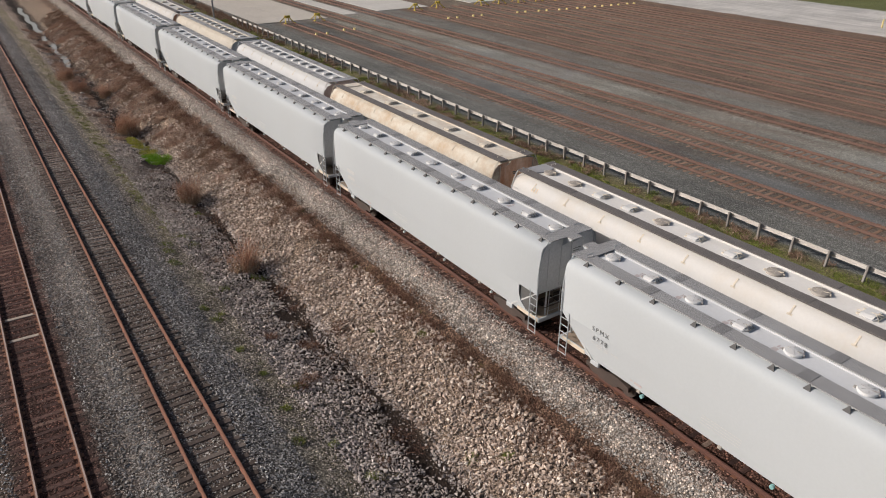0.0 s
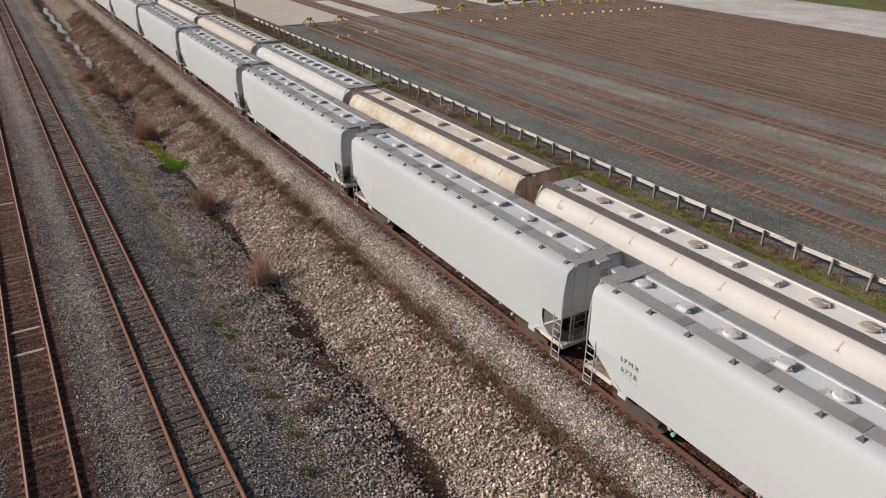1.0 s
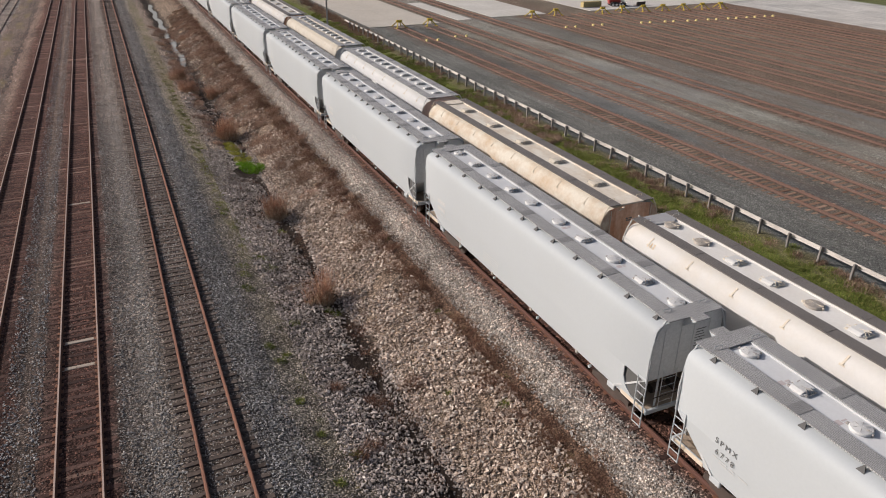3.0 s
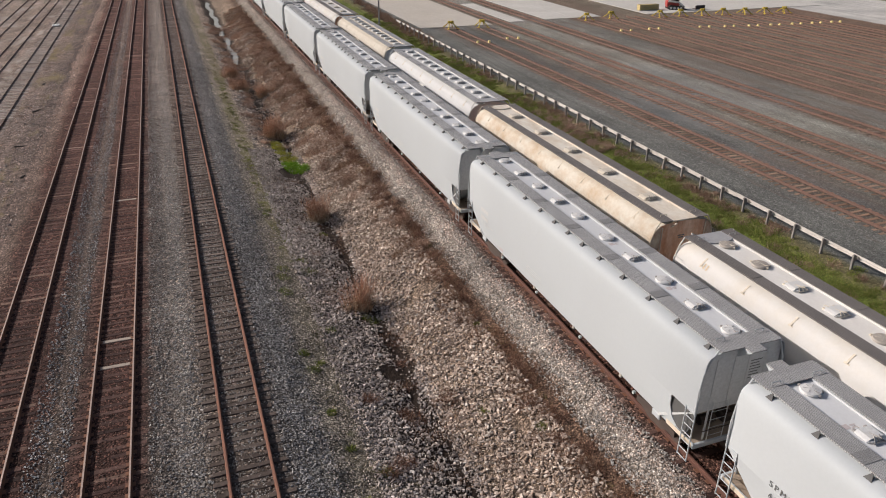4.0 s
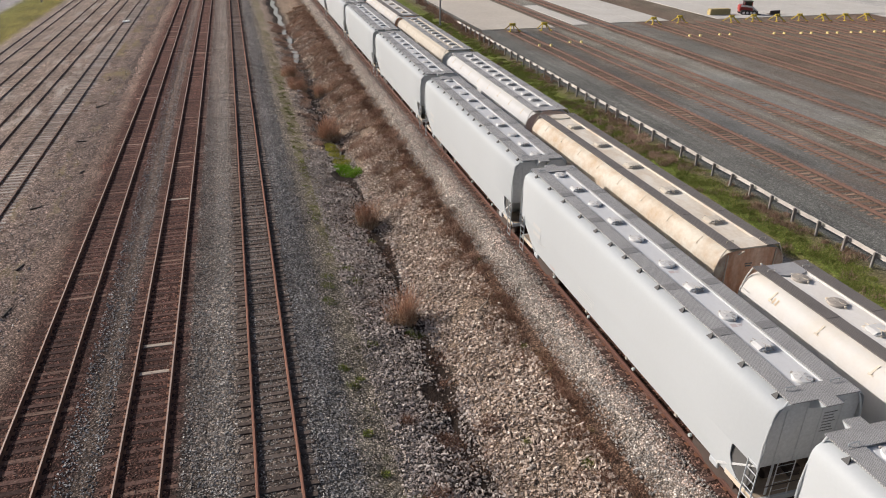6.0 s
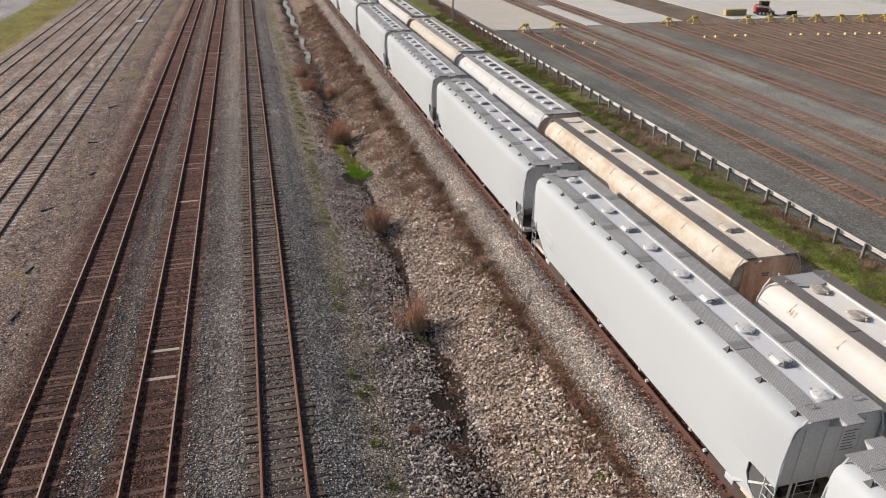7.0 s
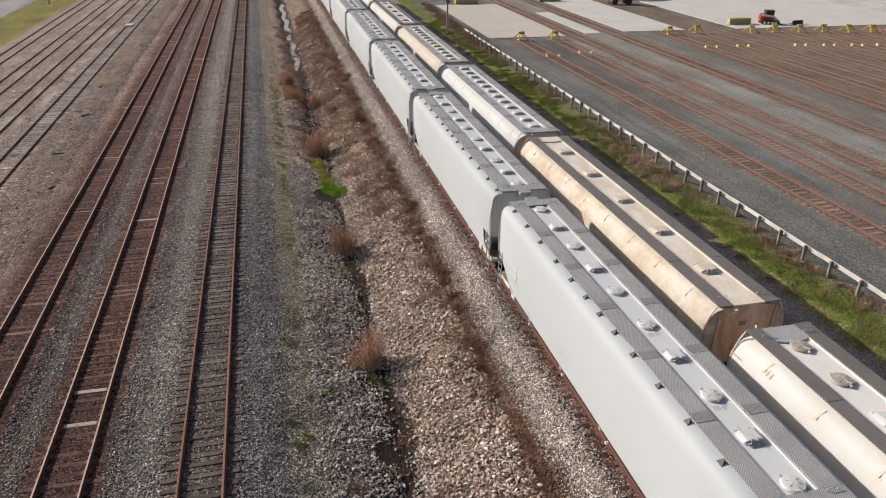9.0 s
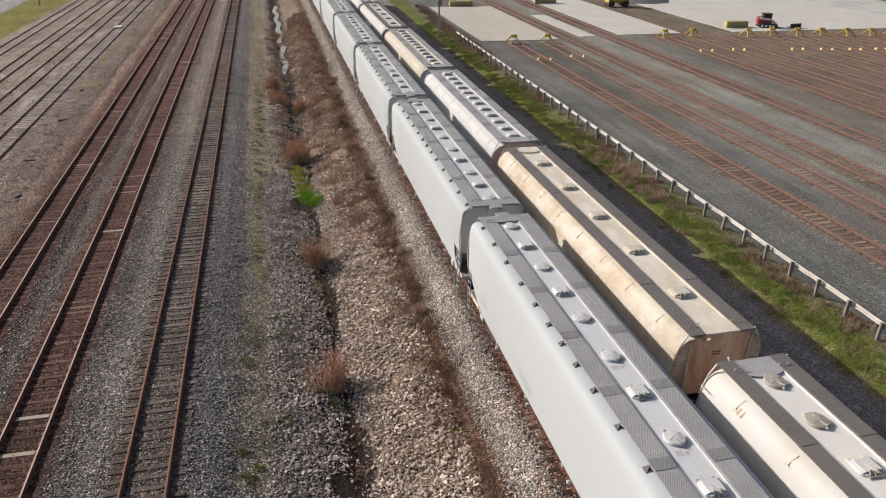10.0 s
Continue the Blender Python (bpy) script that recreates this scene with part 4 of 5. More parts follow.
ten = (8.34, 6.43, 4.61, 2.70, 0.94, -1.29, -3.09, -5.02, -6.77, -8.45)
alt = list(zip(ten, ("round", "flat", "round", "flat", "round") * 2))
LATCH = painted("dull_grey_latch_steel", (0.33, 0.32, 0.31), (0.22, 0.20, 0.18), 0.7, 0.5, (3, 3, 3), 20)
W_MAT = {"round": HATCHGREY, "flat": HATCHGREY, "bar": LATCH}
PITCH, FIRST = 20.0, 15.62 - HALF
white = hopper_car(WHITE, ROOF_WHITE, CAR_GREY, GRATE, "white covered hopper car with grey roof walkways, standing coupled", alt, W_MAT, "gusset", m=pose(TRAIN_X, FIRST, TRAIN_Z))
cars = [white] + [copy_thing(white, pose(TRAIN_X, FIRST + PITCH * i, TRAIN_Z)) for i in range(1, 8)]
YELLOW_MARK = painted("faded_orange_mark", (0.74, 0.56, 0.30), (0.70, 0.62, 0.50), 0.6, 0.6, (4, 4, 4), 20, bump=0)
lettering("SPMX", 0.275, white, -1.537, 7.60, 2.46, INK)
lettering("6778", 0.275, white, -1.520, 7.54, 2.06, INK)
for i, c in enumerate(cars):
    if i:
        bars(c, [(7.68, 2.48, 0.9, 0.2)], -1.533, INK_PALE)
        bars(c, [(7.68, 2.08, 0.85, 0.2)], -1.518, INK_PALE)
    bars(c, [(7.6, 1.90, 0.16, 0.04), (7.35, 1.90, 0.3, 0.04), (6.95, 1.90, 0.2, 0.04), (6.6, 1.90, 0.35, 0.04)], -1.494, INK_PALE)
    bars(c, [(7.35, 1.80, 0.3, 0.04), (6.95, 1.80, 0.2, 0.04)], -1.488, INK_PALE)
    for k in range(4):
        bars(c, [(2.6 - k * 0.02, 1.55 + 0.11 * k, 1.5, 0.025)], -1.463 - 0.0065 * k, INK_PALE)
    bars(c, [(5.6, 1.32, 0.12, 0.07), (5.42, 1.30, 0.35, 0.10)], -1.445, RED_TAG)

for c, spots in ((cars[0], ((6.86, -0.12), (5.02, -0.12), (3.12, -0.14), (1.36, -0.12), (-3.6, 0.0))), (cars[1], ((-5.55, 0.02), (-1.85, 0.05)))):
    for y, x in spots:
        bm = bmesh.new()
        box(bm, (x - 0.26, y - 0.06, 4.690), (x - 0.06, y + 0.12, 4.697))
        box(bm, (x - 0.02, y + 0.02, 4.690), (x + 0.16, y + 0.07, 4.697))
        box(bm, (x - 0.02, y - 0.06, 4.690), (x + 0.10, y - 0.02, 4.697))
        part("stencil", bm, RED_TAG, c, "faded red stencil on the roof")

TEAL_PALE = painted("faded_cap_paint", (0.50, 0.56, 0.55), (0.40, 0.44, 0.43), 0.6, 0.4)
TEAL = painted("teal_cap_paint", (0.20, 0.42, 0.42), (0.3, 0.45, 0.45), 0.5, 0.3)
for y in (4.95, -0.2, -1.95):
    bm = bmesh.new()
    disc(bm, (-1.50, y, 1.06), 0.075, 0.10, 12, "X")
    part("air_cap", bm, TEAL, cars[0], "teal air connection cap")
for c in cars[1:]:
    for y in (-6.2, -2.45, 1.35, 4.95):
        bm = bmesh.new()
        disc(bm, (-1.49, y, 1.06), 0.06, 0.09, 12, "X")
        part("air_cap", bm, TEAL_PALE, c, "pale air connection cap")

Z_MAT = {"round": HATCHDARK, "flat": WHITE_2, "bar": BRACKET}
Y_MAT = {"round": BEIGE, "flat": BEIGE, "bar": HATCHDARK}
X_MAT = {"round": HATCHGREY, "flat": HATCHGREY, "bar": LATCH}
zh = [(8.2 - 1.75 * i, "round" if i in (0, 1, 4, 7, 8) else "flat") for i in range(10)]
yh = [(-6.9 + 3.45 * i, "flat") for i in range(5)]
xh = [(-8.1 + 1.47 * i, "flat") for i in range(12)]
Y2 = [23.95 - HALF, 25.5 + 9.5, 45.6 + HALF, 65.6 + HALF, 85.6 + HALF, 105.6 + HALF, 125.6 + HALF]
cream_car = hopper_car(CREAM, ROOF_CREAM, CREAM, GRATE_DARK, "cream covered hopper car with dark roof walkways and round hatches", zh, Z_MAT, "bracket", m=pose(TRAIN2_X, Y2[0], TRAIN_Z))
hopper_car(TANCAR, ROOF_TAN, RUST_END, GRATE_DARK, "dirty tan covered hopper car with rust-stained end", yh, Y_MAT, "bracket", half=9.5, m=pose(TRAIN2_X, Y2[1], TRAIN_Z))
x_car = hopper_car(WHITE_2, WHITE_2, CAR_GREY, GRATE, "bright white covered hopper car with many roof hatches", xh, X_MAT, "bracket", m=pose(TRAIN2_X, Y2[2], TRAIN_Z))
w_car = hopper_car(BEIGE, BEIGE, CAR_GREY, GRATE, "beige covered hopper car with grey roof walkways", xh, X_MAT, "bracket", m=pose(TRAIN2_X, Y2[3], TRAIN_Z))
v_car = hopper_car(CREAM, CREAM, RUST_END, GRATE_DARK, "cream covered hopper car with dark roof walkways and flat hatches", yh, Y_MAT, "bracket", m=pose(TRAIN2_X, Y2[4], TRAIN_Z))
copy_thing(x_car, pose(TRAIN2_X, Y2[5], TRAIN_Z))
copy_thing(w_car, pose(TRAIN2_X, Y2[6], TRAIN_Z))

# faded orange mark on the cream car's shoulder
for k in range(3):
    bm = bmesh.new()
    a = [bm.verts.new((-x, 22.15 - Y2[0] + 0.16 * k + d, z)) for x, z, d in ((1.352, 4.385, 0), (1.352, 4.385, 0.07), (1.470, 4.185, 0.09), (1.470, 4.185, 0.02))]
    bm.faces.new(a)
    bmesh.ops.solidify(bm, geom=bm.faces[:], thickness=0.006)
    part("stencil", bm, YELLOW_MARK, cream_car)


# ---------------------------------------------------------------- ditch: stones, water, reeds and brush
def rock_shape(rnd, flat=0.7):
    """A broken, angular stone: the hull of a few points."""
    bm = bmesh.new()
    for _ in range(10):
        p = Vector((rnd.uniform(-1, 1), rnd.uniform(-1, 1), rnd.uniform(-1, 1)))
        p = p.normalized() * rnd.uniform(0.42, 0.60)
        bm.verts.new((p.x, p.y, p.z * flat))
    r = bmesh.ops.convex_hull(bm, input=bm.verts[:])
    bmesh.ops.delete(bm, geom=[g for g in r["geom_interior"] if isinstance(g, bmesh.types.BMVert)], context="VERTS")
    bm.verts.index_update()
    V = [tuple(v.co) for v in bm.verts]
    F = [tuple(v.index for v in f.verts) for f in bm.faces]
    bm.free()
    return np.array(V), np.array(F)


rock_rnd = random.Random(7)
SHAPES = [rock_shape(rock_rnd, f) for f in (0.6, 0.7, 0.8, 0.65, 0.85, 0.7, 0.55, 0.7, 0.9, 0.6)]


def rock_bed(name, spots, mat, label, rnd):
    V, F, k = [], [], 0
    for x, y, z, s in spots:
        v, f = SHAPES[rnd.randrange(len(SHAPES))]
        turn = np.array(Euler((rnd.uniform(-0.5, 0.5), rnd.uniform(-0.5, 0.5), rnd.uniform(0, 6.28))).to_matrix())
        stretch = np.array((s * rnd.uniform(0.8, 1.45), s * rnd.uniform(0.7, 1.1), s))
        V.append((v * stretch) @ turn.T + np.array((x, y, z)))
        F.append(f + k)
        k += len(v)
    V, F = np.concatenate(V), np.concatenate(F)
    me = bpy.data.meshes.new(name)
    me.from_pydata(V.tolist(), [], F.tolist())
    me.materials.append(mat)
    ob = new(name, me)
    return tagged(ob, label, "stones", kind="stuff")


def mud_half(y):
    """Half the width of the bare wet mud in the ditch bottom."""
    wet = max(k * math.exp(-((y - c) / w) ** 2) for c, w, k in ((17.5, 1.9, 0.50), (30.3, 2.4, 0.50), (35.3, 1.1, 0.34), (43.5, 3.2, 0.42), (57.0, 4.0, 0.40)))
    return 0.05 + 0.15 * max(0.0, noise.noise((y * 0.4, 1.0, 1.0))) + wet


def scatter(rnd, n, x0, x1, y0, y1, s0, s1, power=1.6, gap=0.32, seed=0.0):
    out = []
    for _ in range(n):
        x, y = rnd.uniform(x0, x1), rnd.uniform(y0, y1)
        if noise.noise((x * 0.55, y * 0.4, seed)) < -gap:
            continue
        s = s0 + (s1 - s0) * rnd.random() ** power
        if abs(x - ditch_mid(y)) < mud_half(y) * (1.0 + 0.9 * noise.noise((x * 1.7, y * 1.7, 3.0))) and rnd.random() < 0.86:
            continue
        out.append((x, y, ground_z(x, y) + s * 0.24, s))
    return out


r1 = random.Random(11)
bank = scatter(r1, 40000, 14.85, 18.5, 6, 62, 0.055, 0.215, 2.6, 0.5) + scatter(r1, 7500, 14.85, 18.5, -14, 6, 0.07, 0.215, 2.4, 0.5) + scatter(r1, 5200, 15.0, 18.2, 62, 125, 0.12, 0.32, 2.0, 0.10, 3.0)
near_bank = [p for p in bank if 20.0 < p[1] < 27.5 and p[3] > 0.105][:295]
chosen = set(near_bank)
rock_bed("riprap", [p for p in bank if p not in chosen], ROCKS, "pale tan broken riprap stones along the ditch bank", r1)
rock_bed("ditch_stones", scatter(r1, 40000, 11.3, 15.3, 6, 62, 0.045, 0.17, 2.4, 0.55, 9.0) + scatter(r1, 7500, 11.3, 15.3, -14, 6, 0.06, 0.20, 2.4, 0.42, 9.0) + scatter(r1, 2500, 11.9, 15.3, 62, 110, 0.1, 0.25, 2.0, 0.05, 9.0), ROCKS_GREY, "small grey and white stones in the ditch", r1)
rock_bed("verge_gravel", scatter(r1, 14000, 9.6, 12.4, -10, 60, 0.035, 0.10, 2.0, 0.2, 4.0), ROCKS_GREY, "scattered grey gravel on the verge", r1)

def ballast_spots(rnd, n, x0, x1, y0, y1, s0=0.04, s1=0.09):
    out = []
    for _ in range(n):
        x, y = rnd.uniform(x0, x1), y0 + 1.7 * (y1 - y0) * rnd.random() ** 1.6
        if rnd.random() < (y - 55) / 130:
            continue
        s = rnd.uniform(s0, s1)
        out.append((x, y, ground_z(x, y) + s * 0.15, s))
    return out


BALLAST_MID = island("mixed_ballast_stones", [(0, (0.213, 0.201, 0.188)), (0.5, (0.336, 0.318, 0.297)), (0.88, (0.506, 0.482, 0.456)), (1, (0.689, 0.665, 0.642))], 0.95)
rock_bed("ballast", ballast_spots(r1, 36000, 19.05, 20.55, -14, 100, 0.05, 0.105), BALLAST, "loose grey ballast stones on the train's track shoulder", r1)
rock_bed("ballast", ballast_spots(r1, 28000, 3.75, 5.85, -6, 105, 0.045, 0.10), BALLAST_MID, "loose pale grey ballast stones between two tracks", r1)
rock_bed("ballast", ballast_spots(r1, 28000, 8.3, 10.0, -8, 105, 0.045, 0.10), BALLAST_DARK, "loose dark grey ballast stones beside the siding", r1)
rock_bed("ballast", ballast_spots(r1, 17000, 6.45, 7.7, -6, 95), BALLAST, "grey ballast stones between the siding's rails", r1)
rock_bed("ballast", ballast_spots(r1, 19000, -0.35, 1.05, -6, 105, 0.045, 0.10), BALLAST_DARK, "grey ballast stones between the main tracks", r1)

BALLAST_RUST = island("rust_stained_ballast_stones", [(0, (0.0635, 0.0349, 0.0267)), (0.5, (0.146, 0.0906, 0.0712)), (0.88, (0.229, 0.169, 0.142)), (1, (0.391, 0.36, 0.323))], 0.95)
for tx, y0 in ((-1.69, -4), (2.40, -4)):
    spots = [(x, y, z if rr.random() < 0.45 else z - 0.02, s) for rr in (random.Random(55),) for x, y, z, s in ballast_spots(r1, 19000, tx - 1.35, tx + 1.35, y0, 105, 0.035, 0.08)]
    rock_bed("ballast", spots, BALLAST_RUST, "rust-stained ballast stones between the ties of the main track", r1)

rock_bed("ballast", ballast_spots(r1, 9000, 4.75, 5.5, -6, 105, 0.05, 0.10), BALLAST, "ridge of pale ballast stones between two tracks", r1)
rock_bed("scattered_stones", scatter(r1, 1800, -7.5, -3.9, 18, 95, 0.05, 0.16, 2.4, 0.3, 6.0), ROCKS_GREY, "scattered pale stones on the dirt beside the main track", r1)

# the stones that lie nearest, one by one
bank_thing = thing("stone_bank", Matrix(), "bank of pale tan broken stones beside the ditch", "stones")
rock_meshes = []
for v, f in SHAPES:
    me = bpy.data.meshes.new("stone")
    me.from_pydata(v.tolist(), [], f.tolist())
    me.materials.append(ROCK)
    rock_meshes.append(me)
for x, y, z, s in near_bank:
    o = new("stone", r1.choice(rock_meshes))
    o.parent = bank_thing
    o.location = (x, y, z)
    o.rotation_euler = (r1.uniform(-0.5, 0.5), r1.uniform(-0.5, 0.5), r1.uniform(0, 6.28))
    o.scale = (s * r1.uniform(0.8, 1.45), s * r1.uniform(0.7, 1.1), s)

pebble_rnd = random.Random(5)
for x, y, s in ((13.67, 30.3, 0.32), (11.6, 43.2, 0.22), (13.0, 82.5, 0.55), (14.2, 27.2, 0.25)):
    v, f = SHAPES[pebble_rnd.randrange(10)]
    o = from_arrays("boulder", v * s, f, painted("white_boulder", (0.62, 0.60, 0.56), (0.45, 0.42, 0.38), 0.9, 0.5))
    o.location = (x, y, ground_z(x, y) + s * 0.2)
    tagged(o, "small pale white boulder lying in the ditch", "boulder", "white boulders in the ditch")

# standing water
def water_sheet():
    V, F = [], []
    for y0, y1, lo, hi in ((60.6, 65.0, 0.10, 0.30), (98.5, 160.0, 0.30, 0.62)):
        n = round((y1 - y0) / 0.6)
        base = len(V)
        for j in range(n + 1):
            y = y0 + (y1 - y0) * j / n
            mid = ditch_mid(y) - 0.1
            half = (lo + (hi - lo) * abs(noise.noise((y * 0.45, 2.0, 4.0))) * 1.8) * min(1.0, 0.15 + j * 0.25, 0.15 + (n - j) * 0.25)
            V += [(mid + half * k + 0.12 * noise.noise((k * 3, y * 1.3, 0)), y, -1.66 if y < 80 else -1.72) for k in (-1, -0.4, 0.3, 1)]
        F += [(base + j * 4 + i, base + j * 4 + i + 1, base + j * 4 + i + 5, base + j * 4 + i + 4) for j in range(n) for i in range(3)]
    return tagged(from_arrays("water", V, F, WATER), "shallow still water in the ditch bottom", "water", kind="structure")


water_sheet()


def stems(name, spots, mat, rnd, width=0.012, segs=2, droop=0.25):
    """Thin bent blades: spots are (x, y, z, height, lean x, lean y)."""
    V, F = [], []
    for x, y, z, h, lx, ly in spots:
        a = rnd.uniform(0, 6.28)
        wx, wy = math.cos(a) * width, math.sin(a) * width
        k = len(V)
        for i in range(segs + 1):
            t = i / segs
            px = x + lx * h * t + lx * droop * h * t * t
            py = y + ly * h * t + ly * droop * h * t * t
            pz = z + h * t - droop * 0.4 * h * t * t * (abs(lx) + abs(ly))
            if i < segs:
                V += [(px - wx * (1 - t), py - wy * (1 - t), pz), (px + wx * (1 - t), py + wy * (1 - t), pz)]
            else:
                V.append((px, py, pz))
        for i in range(segs - 1):
            F.append((k + 2 * i, k + 2 * i + 1, k + 2 * i + 3, k + 2 * i + 2))
        e = k + 2 * (segs - 1)
        F.append((e, e + 1, e + 2))
    return from_arrays(name, V, F, mat)


def reed_clump(x, y, r, h, seed, n=420, mat=None):
    """A ragged clump: several tufts of upright stems of unequal height, with loose bent ones round them."""
    rnd = random.Random(seed)
    z = ground_z(x, y)
    sp = []
    tufts = [(rnd.gauss(0, r * 0.42), rnd.gauss(0, r * 0.42), rnd.uniform(0.55, 1.1)) for _ in range(9)]
    for _ in range(n):
        tx, ty, th = rnd.choice(tufts)
        dx, dy = rnd.gauss(0, r * 0.17), rnd.gauss(0, r * 0.17)
        loose = rnd.random() < 0.22
        k = 0.45 if loose else 0.11
        out = (tx + dx) / r * 0.22, (ty + dy) / r * 0.22
        sp.append((x + tx + dx, y + ty + dy, z - 0.08, h * th * rnd.uniform(0.35, 0.8 if loose else 1.15), out[0] + rnd.gauss(0, k), out[1] + rnd.gauss(0, k)))
    ob = thing("reed_clump", Matrix(), "", "")
    st = stems("stem_mass", sp, REED, rnd, 0.013, 3)
    st.parent, st["kind"] = ob, "stuff"
    fuzz = []
    for px, py, pz, hh, lx, ly in sp:
        for _ in range(2):
            t = rnd.uniform(0.45, 0.95)
            fuzz.append((px + lx * hh * t, py + ly * hh * t, pz + hh * t, hh * rnd.uniform(0.2, 0.45), lx + rnd.gauss(0, 0.28), ly + rnd.gauss(0, 0.28)))
    pl = stems("plume_mass", fuzz, PLUME, rnd, 0.011, 2)
    pl.parent, pl["kind"] = ob, "stuff"
    return tagged(ob, "ragged clump of dry red-brown reeds standing in the ditch", "reeds", "reed clumps in the ditch")


for i, (x, y, r, h) in enumerate(((14.0, 35.0, 0.72, 1.75), (14.1, 46.9, 0.85, 1.75), (14.15, 66.0, 0.95, 2.1), (13.0, 83.5, 0.9, 1.5), (15.2, 81.0, 0.9, 1.3), (12.7, 90.0, 0.9, 1.3))):
    reed_clump(x, y, r, h, 100 + i, int(800 * (r / 0.8) ** 1.5))


def brush(name, spots, label, mat, seed, per, h0, h1, width=0.010, spread=0.5, category="brush"):
    """Low tangled growth: many short stems about each spot (x, y, radius)."""
    rnd = random.Random(seed)
    sp = []
    for x, y, r in spots:
        for _ in range(per):
            a, d = rnd.uniform(0, 6.28), r * math.sqrt(rnd.random())
            px, py = x + math.cos(a) * d, y + math.sin(a) * d
            sp.append((px, py, ground_z(px, py) - 0.03, rnd.uniform(h0, h1) * (1.1 - 0.5 * d / r), rnd.gauss(0, spread), rnd.gauss(0, spread)))
    return tagged(stems(name, sp, mat, rnd, width), label, category, kind="stuff")


BRUSH_RED = island("red_brown_brush", [(0, (0.13, 0.066, 0.047)), (0.5, (0.215, 0.118, 0.085)), (0.85, (0.30, 0.185, 0.135)), (1, (0.40, 0.29, 0.21))], 0.95)
BRUSH_TAN = island("matted_tan_brown_growth", [(0, (0.20, 0.125, 0.088)), (0.5, (0.31, 0.205, 0.15)), (0.85, (0.40, 0.285, 0.21)), (1, (0.52, 0.41, 0.31))], 0.95)
rb = random.Random(21)
strip, mossy, straw = [], [], []
y = -14.0
while y < 140:
    dens = 0.5 + 0.5 * noise.noise((y * 0.35, 0.0, 7.0))
    mid = 18.45 + 0.5 * noise.noise((y * 0.21, 3.0, 1.0)) + 0.2 * noise.noise((y * 0.7, 5.0, 1.0))
    if rb.random() < 0.35 + 0.75 * dens:
        strip.append((mid + rb.gauss(0, 0.18), y, rb.uniform(0.25, 0.6)))
    if rb.random() < 0.35 * dens + 0.08:
        strip.append((mid - 0.55 + rb.gauss(0, 0.3), y, rb.uniform(0.2, 0.55)))
    if rb.random() < 0.05:
        strip += [(mid - 0.5 + rb.gauss(0, 0.35), y + rb.gauss(0, 0.35), rb.uniform(0.3, 0.6)) for _ in range(3)]
    if rb.random() < 0.16:
        mossy.append((mid + rb.gauss(0, 0.25), y, rb.uniform(0.15, 0.4)))
    if rb.random() < 0.14:
        straw.append((mid + rb.gauss(0.0, 0.3), y, rb.uniform(0.15, 0.35)))
    y += 0.36
brush("dry_brush", strip, "low strip of dry brown brush beside the ballast", BRUSH, 31, 430, 0.06, 0.26, 0.010, 0.75)
clumps = [(18.45 + 0.5 * noise.noise((0.21 * yy, 3.0, 1.0)) + rb.gauss(0, 0.25), yy + rb.gauss(0, 0.3), rb.uniform(0.22, 0.5)) for yy in [-12 + 0.55 * i for i in range(250)] if noise.noise((yy * 0.3, 0.0, 12.0)) > -0.15]
brush("dry_tufts", clumps, "taller red-brown dry tufts in the brush strip", BRUSH_RED, 48, 170, 0.18, 0.55, 0.009, 0.45)
brush("mossy_grass", mossy, "small yellow-green grass patches in the brown brush", GRASS_DRY, 39, 160, 0.06, 0.2, 0.009, 0.5, "grass")
brush("straw", straw, "bleached straw stems in the brown brush", BRUSH_PINK, 40, 90, 0.15, 0.5, 0.007, 0.5)
carpet = []
for i in range(900):
    y = rb.uniform(38, 140)
    x = rb.uniform(16.0, 19.0)
    if noise.noise((x * 0.5, y * 0.16, 21.0)) > 0.22 - 0.10 * (x - 16.0) - min(0.35, max(0.0, y - 40) * 0.006):
        carpet.append((x, y, rb.uniform(0.35, 0.75)))
brush("brush_carpet", carpet, "matted brown dead growth over the stone bank", BRUSH_TAN, 49, 150, 0.06, 0.38, 0.013, 0.75)
far_brush = [(rb.uniform(15.6, 18.9), rb.uniform(58, 125), rb.uniform(0.5, 1.0)) for _ in range(85)] + [(rb.uniform(16.2, 18.8), rb.uniform(38, 58), rb.uniform(0.4, 0.8)) for _ in range(14)]
brush("dry_brush", far_brush, "tangled dry brown brush over the ditch bank", BRUSH_PINK, 32, 300, 0.2, 0.7, 0.012)
brush("pale_brush", [(rb.uniform(12.4, 18.6), rb.uniform(62, 130), rb.uniform(0.5, 1.1)) for _ in range(110)] + [(rb.uniform(12.5, 13.6), rb.uniform(70, 130), rb.uniform(0.4, 0.8)) for _ in range(40)], "pale pink-brown dry brush along the far ditch", BRUSH_PINK, 36, 260, 0.15, 0.6, 0.012)
low = [(rb.uniform(12.6, 15.8), rb.uniform(12, 60), rb.uniform(0.25, 0.5)) for _ in range(34)] + [(14.9, 24.3, 0.5), (15.3, 24.9, 0.5), (14.4, 24.0, 0.5), (14.9, 24.6, 0.5)] + [(16.0, 21.5, 0.5), (15.2, 31.5, 0.45), (14.6, 21.8, 0.45), (15.0, 29.5, 0.4)]
brush("dead_stems", low, "thin patches of dead brown stems between stones", BRUSH, 33, 110, 0.1, 0.45, 0.007)
weeds = [(rb.gauss(11.0, 0.25), rb.uniform(42, 110), rb.uniform(0.12, 0.35)) for _ in range(110)] + [(rb.uniform(10.3, 13.0), rb.uniform(10, 120), rb.uniform(0.12, 0.35)) for _ in range(110)]
brush("verge_weeds", weeds, "sparse yellow-green weeds on the soil verge", GRASS_DRY, 34, 55, 0.05, 0.16, 0.009, 0.6, "weeds")
